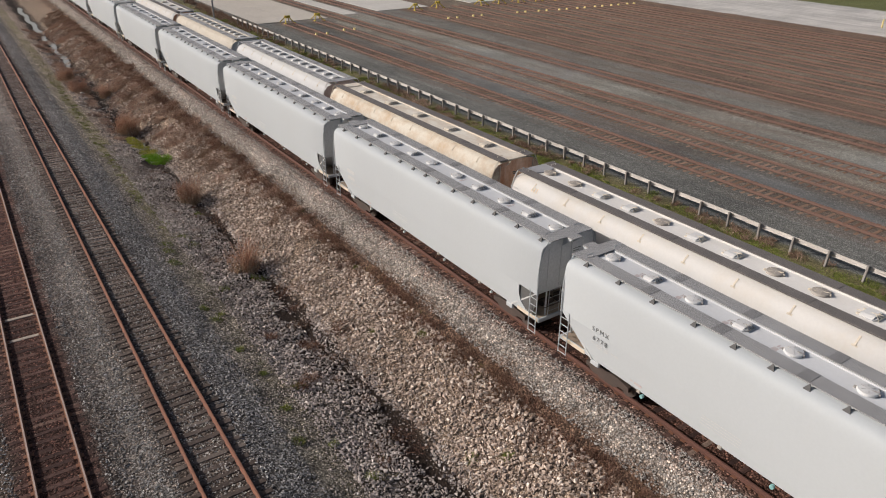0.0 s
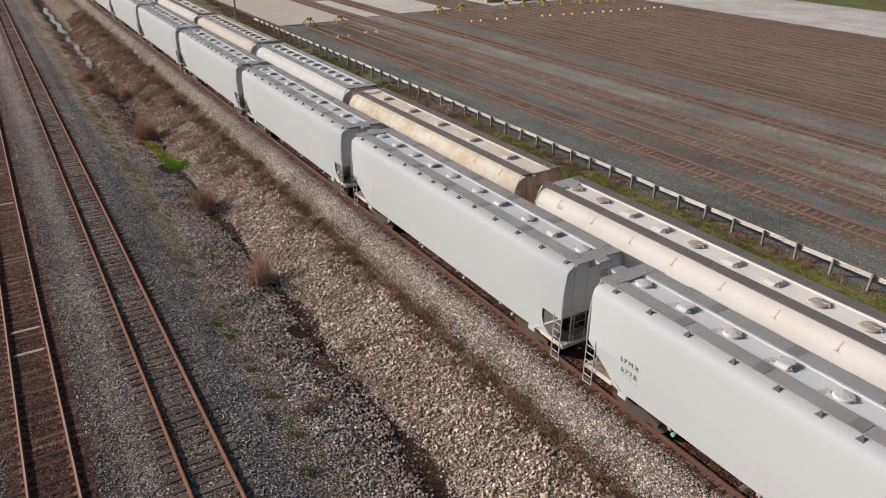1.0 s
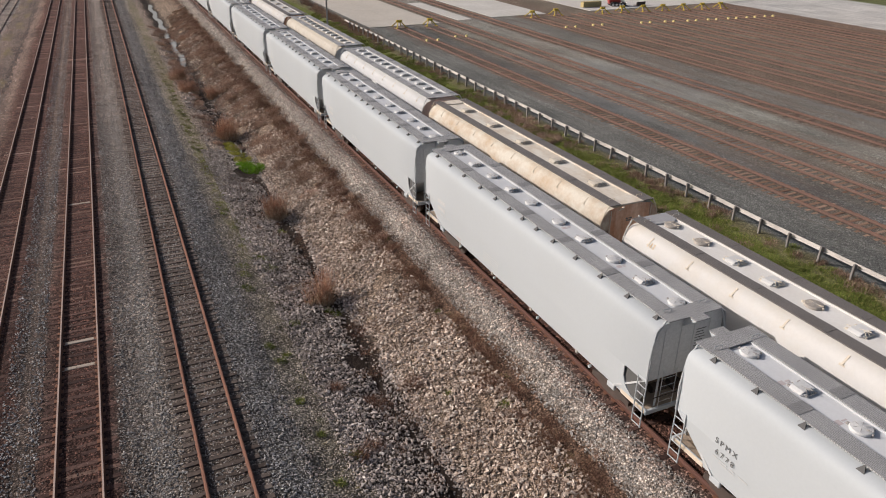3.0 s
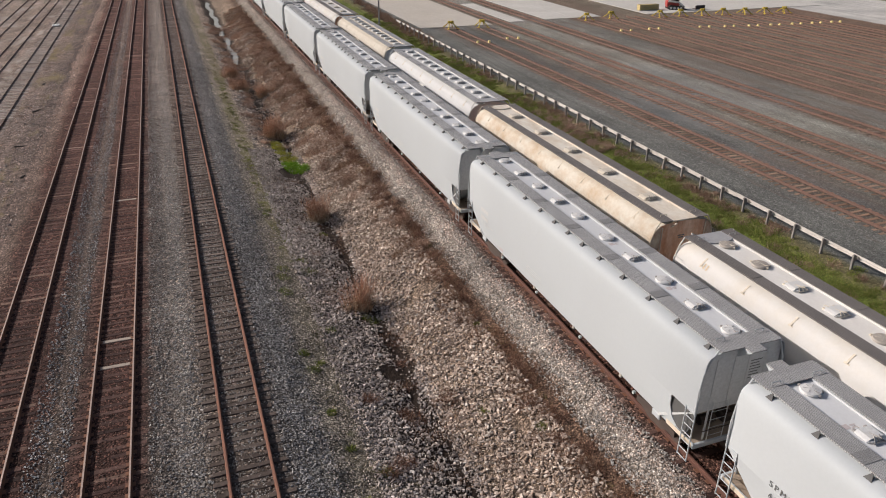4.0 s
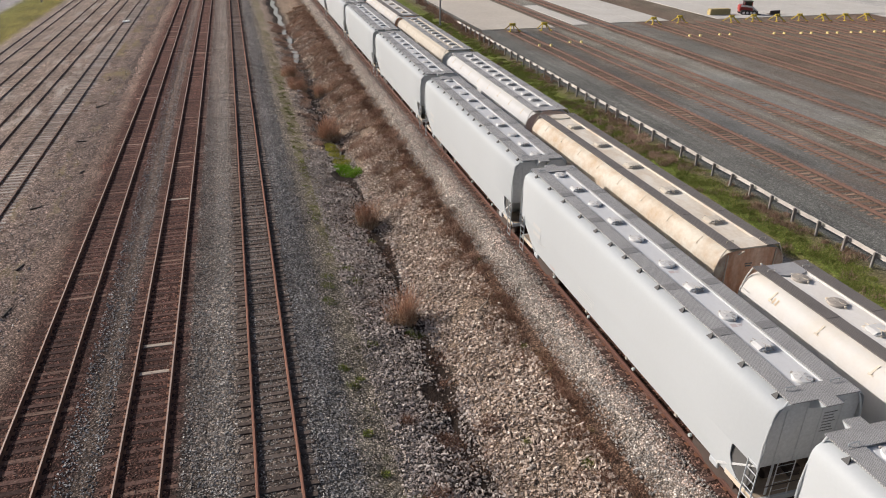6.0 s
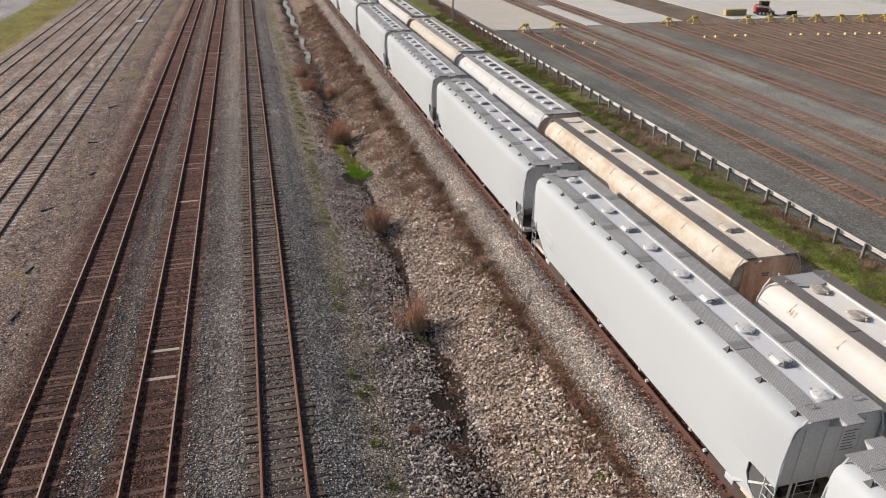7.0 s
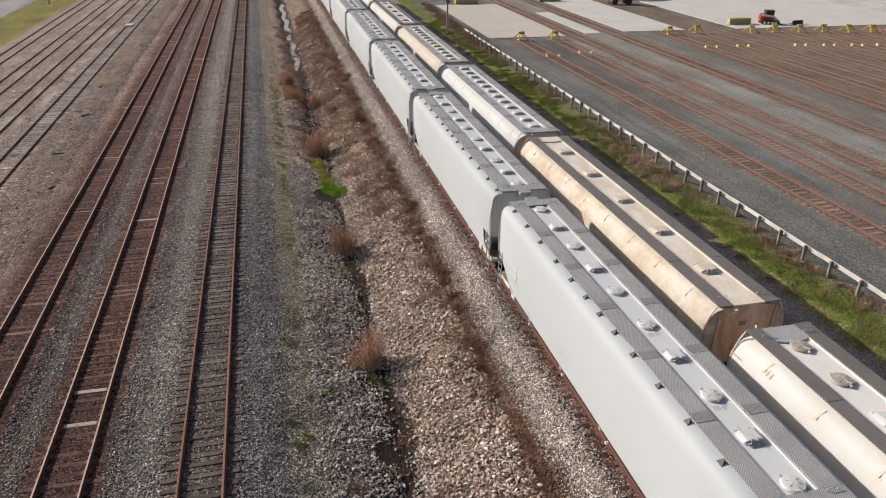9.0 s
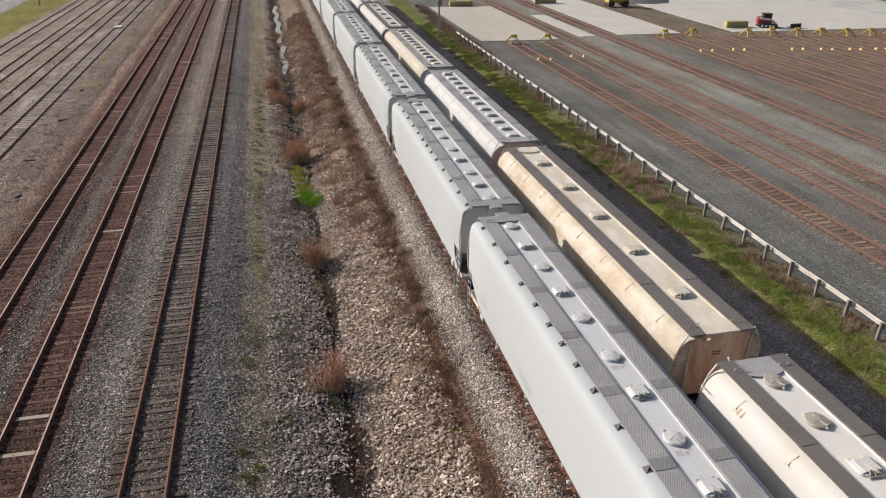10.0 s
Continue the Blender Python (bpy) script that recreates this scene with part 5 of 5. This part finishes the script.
brush("grass_clump", [(14.5, 57.2, 0.95), (14.9, 56.5, 0.6), (14.2, 58.4, 0.7)], "bright green grass clump growing in the ditch", GRASS_BRIGHT, 37, 1300, 0.15, 0.5, 0.014, 0.35, "grass")
SEDGE = island("yellow_sedge", [(0, (0.26, 0.28, 0.04)), (0.5, (0.42, 0.42, 0.08)), (1, (0.52, 0.46, 0.15))], 0.9)
brush("sedge", [(14.3, 59.6, 0.8), (14.1, 61.2, 0.75), (13.9, 62.6, 0.6), (13.9, 63.8, 0.5)], "yellow-green sedge growing in the wet ditch", SEDGE, 38, 900, 0.15, 0.45, 0.014, 0.35, "grass")
mud_y = [rb.choice((17.5, 30.3, 30.3, 35.3, 43.5, 43.5)) + rb.gauss(0, 1.5) for _ in range(46)]
brush("mud_stems", [(ditch_mid(yy) + rb.gauss(0, 0.35), yy, rb.uniform(0.15, 0.4)) for yy in mud_y], "dead red-brown stems lying in the ditch mud", BRUSH_RED, 52, 60, 0.08, 0.4, 0.006, 0.9)
brush("dead_bushes", [(13.9, 25.7, 0.55), (13.6, 25.9, 0.4), (15.3, 26.1, 0.55), (15.5, 25.8, 0.4), (12.3, 27.0, 0.3), (12.6, 22.9, 0.45), (11.9, 22.4, 0.3)], "low dead brown bushes among the ditch stones", BRUSH_RED, 53, 420, 0.15, 0.5, 0.007, 0.55)
brush("verge_grass", [(rb.gauss(11.1, 0.25), rb.uniform(42, 90), rb.uniform(0.12, 0.38)) for _ in range(110)], "low dark green grass on the soil verge", GRASS, 45, 190, 0.04, 0.14, 0.009, 0.6, "grass")
brush("dead_weeds", [(rb.gauss(-6.2, 1.4), rb.uniform(35, 130), rb.uniform(0.15, 0.6)) for _ in range(300)], "flat dead weeds on the pale dirt", BRUSH, 46, 70, 0.03, 0.12, 0.012, 0.8, "weeds")
tufts = [(10.54, 26.2, 0.2), (10.8, 24.0, 0.2), (11.72, 22.5, 0.28), (10.72, 21.2, 0.24), (10.28, 18.9, 0.28), (11.46, 18.3, 0.22), (11.92, 16.1, 0.3), (16.39, 24.2, 0.2), (17.86, 22.1, 0.24), (15.6, 14.95, 0.26),
         (16.52, 13.97, 0.22), (10.66, 39.3, 0.45), (10.5, 38.2, 0.4), (10.4, 36.5, 0.4), (12.06, 39.0, 0.5), (11.9, 40.3, 0.4), (10.24, 30.6, 0.28), (10.45, 29.3, 0.3), (11.89, 32.6, 0.35), (10.85, 29.75, 0.2), (14.0, 44.6, 0.3), (14.3, 33.6, 0.4), (14.0, 33.9, 0.3), (18.3, 29.5, 0.15)]
brush("green_tufts", tufts, "small tufts of fresh green grass in the ditch", GRASS, 35, 260, 0.08, 0.28, 0.010, 0.45, "grass")

# grass along the guard rail
rg = random.Random(41)
green = [(rg.gauss(35.95, 0.66), rg.uniform(4, 118), rg.uniform(0.2, 0.55)) for _ in range(1750)]
green = [g for g in green if noise.noise((g[0] * 0.5, g[1] * 0.22, 8.0)) > -0.22]
brush("grass_strip", green, "uneven green grass along the guard rail", GRASS, 42, 170, 0.06, 0.22, 0.013, 0.5, "grass")
tan_green = [(rg.gauss(37.1, 0.35), yy, rg.uniform(0.2, 0.5)) for yy in [rg.uniform(4, 112) for _ in range(300)] if noise.noise((yy * 0.13, 2.0, 5.0)) > 0.0] + [(rg.uniform(34.7, 38.0), rg.uniform(4, 110), rg.uniform(0.2, 0.6)) for _ in range(90)] + [(rg.uniform(36.6, 38.4), rg.uniform(92, 125), rg.uniform(0.4, 0.8)) for _ in range(60)]
brush("dry_weeds", tan_green, "dry brown weeds among the grass by the guard rail", BRUSH_TAN, 43, 120, 0.12, 0.45, 0.012, 0.35, "weeds")
brush("dry_straw", [(rg.gauss(36.2, 0.55), rg.gauss(51.5, 3.2), rg.uniform(0.3, 0.7)) for _ in range(34)], "patch of pale dry straw among the grass", BRUSH_PINK, 47, 220, 0.15, 0.5, 0.012, 0.35, "weeds")
brush("dry_shrub_row", [(rg.gauss(38.0, 0.35) + max(0, yy - 108) * 0.03, yy, rg.uniform(0.3, 0.7)) for yy in [92 + 0.42 * i for i in range(105)]], "taller dry brown shrubs along the end of the guard rail", BRUSH_TAN, 50, 90, 0.3, 1.1, 0.016, 0.3, "shrubs")
field = [(rg.uniform(-29.3, -23.3), rg.uniform(95, 200), rg.uniform(0.6, 1.4)) for _ in range(160)]
brush("roadside_grass", field, "short yellow-green grass beside the road", GRASS_DRY, 44, 60, 0.06, 0.16, 0.025, 0.4, "grass")


# ---------------------------------------------------------------- guard rail
def guard_rail():
    g = thing("guard_rail", pose(37.45, 0, 1.13), "weathered white guard rail on short grey posts", "guard rail")
    bm = bmesh.new()
    box(bm, (-0.19, -0.055, -0.3), (-0.04, 0.055, 0.86), 0.012)
    box(bm, (-0.04, -0.05, 0.5), (0.05, 0.05, 0.80), 0.01)
    me = bpy.data.meshes.new("post")
    bm.to_mesh(me)
    bm.free()
    me.materials.append(POSTGREY)
    bm = bmesh.new()
    prof = [(-0.06, 0.55), (-0.06, 0.57), (-0.12, 0.595), (-0.12, 0.63), (-0.075, 0.66), (-0.075, 0.69), (-0.12, 0.72), (-0.12, 0.755), (-0.06, 0.78), (-0.06, 0.80)]
    prof = [(-x, z) for x, z in prof]
    prof = prof + [(x + 0.012, z) for x, z in prof[::-1]]
    prism(bm, prof, "Y", -1.975, 1.975)
    mb = bpy.data.meshes.new("beam")
    bm.to_mesh(mb)
    bm.free()
    mb.materials.append(FENCEWHITE)
    rnd = random.Random(3)
    for i in range(-22, 36):
        y = 35.68 + 1.955 * i
        if i < 35:
            o = new("post", me)
            o.parent, o.location = g, (rnd.uniform(-0.02, 0.02), y, rnd.uniform(-0.05, 0.03))
            o.rotation_euler = (rnd.uniform(-0.06, 0.06), rnd.uniform(-0.05, 0.05), 0)
        if i % 2 == 0:
            b = new("beam", mb)
            b.parent, b.location = g, (0.004 * (i % 4), y + 0.977, rnd.uniform(-0.015, 0.015))
            b.rotation_euler = (rnd.uniform(-0.006, 0.006), 0, 0)


guard_rail()


# ---------------------------------------------------------------- yard: concrete, stops, machines
def slab(x0, x1, y0, y1, label, m=CONCRETE, z=0.86):
    nx, ny = max(1, round((x1 - x0) / 6)), max(1, round((y1 - y0) / 6))
    s = thing("concrete_pad", pose(0, 0, 0), label, "concrete pad", kind="structure")
    for i in range(nx):
        for j in range(ny):
            bm = bmesh.new()
            a, b = x0 + (x1 - x0) * i / nx, x0 + (x1 - x0) * (i + 1) / nx
            c, d = y0 + (y1 - y0) * j / ny, y0 + (y1 - y0) * (j + 1) / ny
            box(bm, (a + 0.02, c + 0.02, 0.5), (b - 0.02, d - 0.02, z + 0.004 * ((i + j) % 2)))
            part("panel", bm, m, s)
    return s


TAN_CONCRETE = painted("tan_dusty_concrete", (0.53, 0.49, 0.43), (0.44, 0.40, 0.345), 0.9, 0.6, (0.15, 0.15, 1), 3, world_space=True)
slab(40.5, 51.8, 103.0, 136.0, "tan dusty concrete pad at the end of the yard tracks", TAN_CONCRETE)
slab(55.4, 57.9, 104.5, 125.0, "narrow pale concrete strip between two tracks")
slab(61.8, 71.8, 105.2, 143.0, "wide pale concrete pad at the yard's end")
slab(80.5, 118.0, 105.2, 141.0, "large pale concrete apron behind the yard")


def bumping_post():
    b = thing("bumping_post", pose(0, 0, 0), "yellow steel bumping post at the track's end", "bumping post", "yellow bumping posts")
    for s in (-1, 1):
        bm = bmesh.new()
        rod(bm, (s * 0.72, -0.75, 0.0), (s * 0.16, 0.15, 0.85), 0.08, 6)
        part("front_strut", bm, YELLOW, b)
        bm = bmesh.new()
        rod(bm, (s * 0.72, 1.1, 0.0), (s * 0.16, 0.25, 0.82), 0.07, 6)
        part("rear_strut", bm, YELLOW, b)
        bm = bmesh.new()
        box(bm, (s * 0.75 - 0.13, -0.95, -0.02), (s * 0.75 + 0.13, -0.6, 0.10), 0.02)
        part("foot", bm, YELLOW, b)
    bm = bmesh.new()
    box(bm, (-0.42, -0.02, 0.62), (0.42, 0.34, 0.98), 0.05)
    disc(bm, (0, -0.1, 0.80), 0.18, 0.16, 12, "Y")
    part("head", bm, YELLOW, b)
    return b


post = bumping_post()
BUMP_X = (44.4, 49.15, 67.3, 72.0, 80.2, 84.2, 88.1, 91.9, 95.7, 99.4, 103.1)
BUMP_Y = (100.9, 100.8, 102.1, 102.6, 101.3, 101.4, 100.9, 100.5, 99.8, 99.3, 98.9)
post.matrix_basis = pose(BUMP_X[0], BUMP_Y[0], 1.0, 0, 0, 4)
for i, x in enumerate(BUMP_X[1:]):
    copy_thing(post, pose(x, BUMP_Y[i + 1], 1.0, 0, 0, (-5, 3, -2, 6, -4, 2, -3, 5, 0, 2)[i]))


def wheel_stop():
    bm = bmesh.new()
    prism(bm, [(-0.22, 0.0), (0.22, 0.0), (0.22, 0.12), (0.08, 0.28), (-0.10, 0.28)], "X", -0.12, 0.12)
    return tagged(part("wheel_stop", bm, BLOCKYEL), "pale yellow wheel stop clamped on the rail", "wheel stop", "yellow wheel stops")


stop = wheel_stop()
first = True
for x, y in zip(BUMP_X, (89.3, 90.5, 91.4, 91.4, 90.6, 90.0, 89.4, 89.1, 88.8, 88.6, 88.4)):
    for s in (-0.7525, 0.7525):
        m = pose(x + s, y - (0.2 if s > 0 else 0.0), 1.0)
        if first:
            stop.matrix_basis, first = m, False
        else:
            copy_thing(stop, m)


RED = painted("red_machine_paint", (0.42, 0.05, 0.045), (0.25, 0.05, 0.04), 0.4, 0.4, (2, 2, 2))
MWHITE = painted("white_machine_paint", (0.7, 0.7, 0.69), (0.5, 0.48, 0.45), 0.4, 0.4, (2, 2, 2))
RUBBER = painted("black_rubber", (0.03, 0.03, 0.03), (0.08, 0.07, 0.06), 0.85, 0.5, (3, 3, 3))
GLASS = painted("dark_cab_glass", (0.02, 0.025, 0.03), (0.03, 0.03, 0.03), 0.08, 0.1, bump=0)
TIMBER_Y = painted("yellow_stacked_timber", (0.52, 0.42, 0.20), (0.36, 0.28, 0.14), 0.85, 0.5, (2, 2, 2), per=0.12)


def skid_loader(m):
    k = thing("skid_loader", m, "compact red and white tracked loader with bucket lowered", "loader")
    for s in (-1, 1):
        bm = bmesh.new()
        prism(bm, [(-1.25, 0.12), (-0.95, 0.0), (0.85, 0.0), (1.2, 0.2), (1.05, 0.55), (-0.9, 0.75), (-1.25, 0.5)], "Y", s * 0.55, s * 0.95)
        t = part("track", bm, RUBBER, k, "black rubber track")
        for x in (-0.8, -0.2, 0.4, 0.9):
            bm = bmesh.new()
            disc(bm, (x, s * 0.96, 0.28), 0.2, 0.05, 12, "Y")
            part("wheel", bm, MWHITE, t)
        bm = bmesh.new()
        prism(bm, [(-1.35, 1.25), (-1.25, 1.55), (0.5, 1.35), (1.55, 0.55), (1.45, 0.40), (0.4, 1.10)], "Y", s * 0.72, s * 0.88)
        part("lift_arm", bm, MWHITE, k, "white lift arm")
    bm = bmesh.new()
    box(bm, (-1.4, -0.55, 0.35), (0.75, 0.55, 1.15), 0.08)
    part("chassis", bm, RED, k)
    bm = bmesh.new()
    box(bm, (-1.5, -0.6, 0.6), (-0.75, 0.6, 1.45), 0.12)
    part("engine_cover", bm, RED, k)
    bm = bmesh.new()
    box(bm, (-0.75, -0.5, 1.05), (0.55, 0.5, 1.98), 0.05)
    c = part("cab", bm, GLASS, k, "dark glazed cab")
    bm = bmesh.new()
    box(bm, (-0.85, -0.56, 1.96), (0.62, 0.56, 2.08), 0.04)
    part("roof", bm, RUBBER, c)
    for x in (-0.72, 0.52):
        for s in (-1, 1):
            bm = bmesh.new()
            rod(bm, (x, s * 0.5, 1.05), (x, s * 0.5, 2.0), 0.05, 6)
            part("pillar", bm, RED, c)
    bm = bmesh.new()
    prism(bm, [(1.3, 0.05), (2.05, 0.02), (2.05, 0.07), (1.5, 0.15), (1.45, 0.65), (1.3, 0.65)], "Y", -0.95, 0.95)
    part("bucket", bm, IRON, k, "dark worn bucket")


skid_loader(pose(88.3, 108.6, 0.868, 0, 0, -20))
bm = bmesh.new()
prism(bm, [(-0.45, 0.0), (0.40, 0.0), (0.45, 0.08), (-0.25, 0.16), (-0.30, 0.62), (-0.45, 0.66)], "X", -1.05, 1.05)
o = part("loader_bucket", bm, IRON)
o.matrix_basis = pose(92.6, 107.6, 0.868, 0, 0, 8)
tagged(o, "dark steel loader bucket lying on the concrete", "bucket")


def roller(m):
    k = thing("road_roller", m, "yellow road roller parked on the concrete", "road roller")
    for x in (-1.5, 1.5):
        bm = bmesh.new()
        disc(bm, (x, 0, 0.62), 0.62, 1.7, 20, "Y")
        part("drum", bm, IRON, k)
    bm = bmesh.new()
    box(bm, (-2.1, -0.85, 0.75), (2.1, 0.85, 1.35), 0.12)
    part("body", bm, YELLOW, k)
    bm = bmesh.new()
    box(bm, (-0.2, -0.75, 1.3), (1.0, 0.75, 1.75), 0.08)
    part("seat_box", bm, RUBBER, k)
    for x in (-0.6, 1.1):
        for s in (-1, 1):
            bm = bmesh.new()
            rod(bm, (x, s * 0.78, 1.3), (x, s * 0.78, 2.75), 0.05, 6)
            part("pillar", bm, YELLOW, k)
    bm = bmesh.new()
    box(bm, (-0.8, -0.95, 2.72), (1.3, 0.95, 2.85), 0.05)
    part("canopy", bm, YELLOW, k)


roller(pose(75.0, 133.5, 0.80, 0, 0, 5))


def timber_stack(x, y, length, high, label, z=0.868):
    k = thing("timber_stack", pose(x, y, z), label, "timber stack", "timber stacks")
    n = max(1, round(high / 0.3))
    for i in range(n):
        for j in range(3):
            bm = bmesh.new()
            box(bm, (-length / 2 + 0.02 * j, -0.48 + 0.32 * j, 0.302 * i), (length / 2 - 0.03 * i, -0.17 + 0.32 * j, 0.302 * i + 0.298), 0.015)
            part("beam", bm, TIMBER_Y, k)


timber_stack(83.4, 109.2, 3.8, 0.9, "stack of yellowish squared timbers on the concrete")
timber_stack(46.5, 137.0, 4.2, 0.9, "stack of yellowish squared timbers on the ground", 0.80)
timber_stack(63.2, 139.0, 4.2, 0.9, "stack of yellowish squared timbers on the concrete")


def heap(x, y, r, h, seed):
    V, F = [(0, 0, h)], []
    rings, n = 7, 36
    for i in range(1, rings + 1):
        t = i / rings
        for j in range(n):
            a = 6.2832 * j / n
            rr = r * t * (1 + 0.12 * noise.noise((math.cos(a) * 2, math.sin(a) * 2, seed)))
            V.append((rr * math.cos(a), rr * math.sin(a), h * (1 - t) ** 1.1 + 0.12 * noise.noise((rr * math.cos(a), rr * math.sin(a), seed + 3)) * (1 - t)))
    F += [(0, 1 + j, 1 + (j + 1) % n) for j in range(n)]
    for i in range(rings - 1):
        for j in range(n):
            a, b = 1 + i * n + j, 1 + i * n + (j + 1) % n
            F.append((a, a + n, b + n, b))
    o = from_arrays("gravel_heap", V, F, painted("dark_grey_gravel", (0.17, 0.17, 0.17), (0.10, 0.10, 0.10), 0.95, 0.6, (3, 3, 3), 12, bump=0.6))
    o.location = (x, y, 0.80)
    return tagged(o, "dark grey heap of gravel on the ground", "gravel heap")


heap(83.5, 142.0, 6.5, 2.8, 1.0)


# signal post by the guard rail, and poles
GALV = painted("dull_galvanised_steel", (0.36, 0.36, 0.36), (0.24, 0.23, 0.22), 0.5, 0.5, (2, 2, 0.5), metal=0.4)
sig = thing("signal_post", pose(35.7, 107.7, 0.78), "grey steel signal post with equipment boxes", "signal post")
bm = bmesh.new()
disc(bm, (0, 0, 4.5), 0.13, 9.0, 12)
disc(bm, (0, 0, 0.1), 0.3, 0.2, 12)
part("mast", bm, GALV, sig)
for z, w in ((4.1, 0.34), (5.6, 0.3)):
    bm = bmesh.new()
    box(bm, (-w, -0.35, z), (w, -0.13, z + 0.75), 0.03)
    part("equipment_box", bm, GALV, sig)
bm = bmesh.new()
disc(bm, (0, 0, 2.0), 0.14, 4.0, 10, r2=0.11)
tagged(part("roadside_post", bm, POSTGREY), "dark wooden post in the roadside grass", "post").location = (-26.4, 153.8, 1.6 - 2.0)
for i, (x, y) in enumerate(((116.9, 52.0), (117.5, 51.4))):
    bm = bmesh.new()
    disc(bm, (0, 0, 0.6), 0.12, 1.2, 12)
    disc(bm, (0, 0, 1.22), 0.12, 0.06, 12, r2=0.05)
    o = part("bollard", bm, BLOCKYEL)
    o.location = (x, y, 0.80)
    tagged(o, "pale yellow steel bollard at the road's edge", "bollard", "bollards by the road")

# loose pieces on the ground
STICK = painted("dark_old_timber", (0.06, 0.05, 0.042), (0.12, 0.10, 0.085), 0.95, 0.5)
for i, (x, y, a, n) in enumerate(((-5.4, 43.5, 75, 0.8), (-6.0, 77.0, 60, 1.1), (-6.6, 88.0, 80, 0.9), (-4.9, 38.6, 80, 0.9), (-5.0, 35.5, 20, 0.5), (-6.4, 52.0, 35, 0.7), (-4.7, 58.5, 70, 0.6), (-5.9, 66.0, 10, 0.8))):
    bm = bmesh.new()
    box(bm, (-n / 2, -0.05, 0.0), (n / 2, 0.05, 0.09), 0.015)
    box(bm, (-n / 4, 0.03, 0.01), (n / 3, 0.10, 0.07), 0.015)
    o = part("broken_tie", bm, STICK)
    o.matrix_basis = pose(x, y, ground_z(x, y) - 0.02, 0, 3, a)
    tagged(o, "piece of dark broken timber lying on gravel", "timber", "broken timbers on the gravel")
bm = bmesh.new()
box(bm, (-0.5, -0.9, 0.0), (0.5, 0.9, 0.10), 0.03)
o = part("white_board", bm, MWHITE)
o.location = (-9.3, 127.8, -0.20)
tagged(o, "white board lying across an old track", "board")
# fallen branch on the bank
bm = bmesh.new()
for a, b, r in (((0, 0, 0.12), (0.9, 0.5, 0.2), 0.03), ((0.9, 0.5, 0.2), (1.9, 0.8, 0.12), 0.02), ((0.9, 0.5, 0.2), (1.5, 1.1, 0.3), 0.015), ((1.3, 0.6, 0.17), (1.9, 0.3, 0.25), 0.012)):
    rod(bm, a, b, r, 6)
o = part("branch", bm, TIE_PALE)
o.matrix_basis = pose(17.2, 33.0, ground_z(17.6, 33.2), 0, 0, 15)
tagged(o, "bare pale fallen branch lying on the stone bank", "branch")
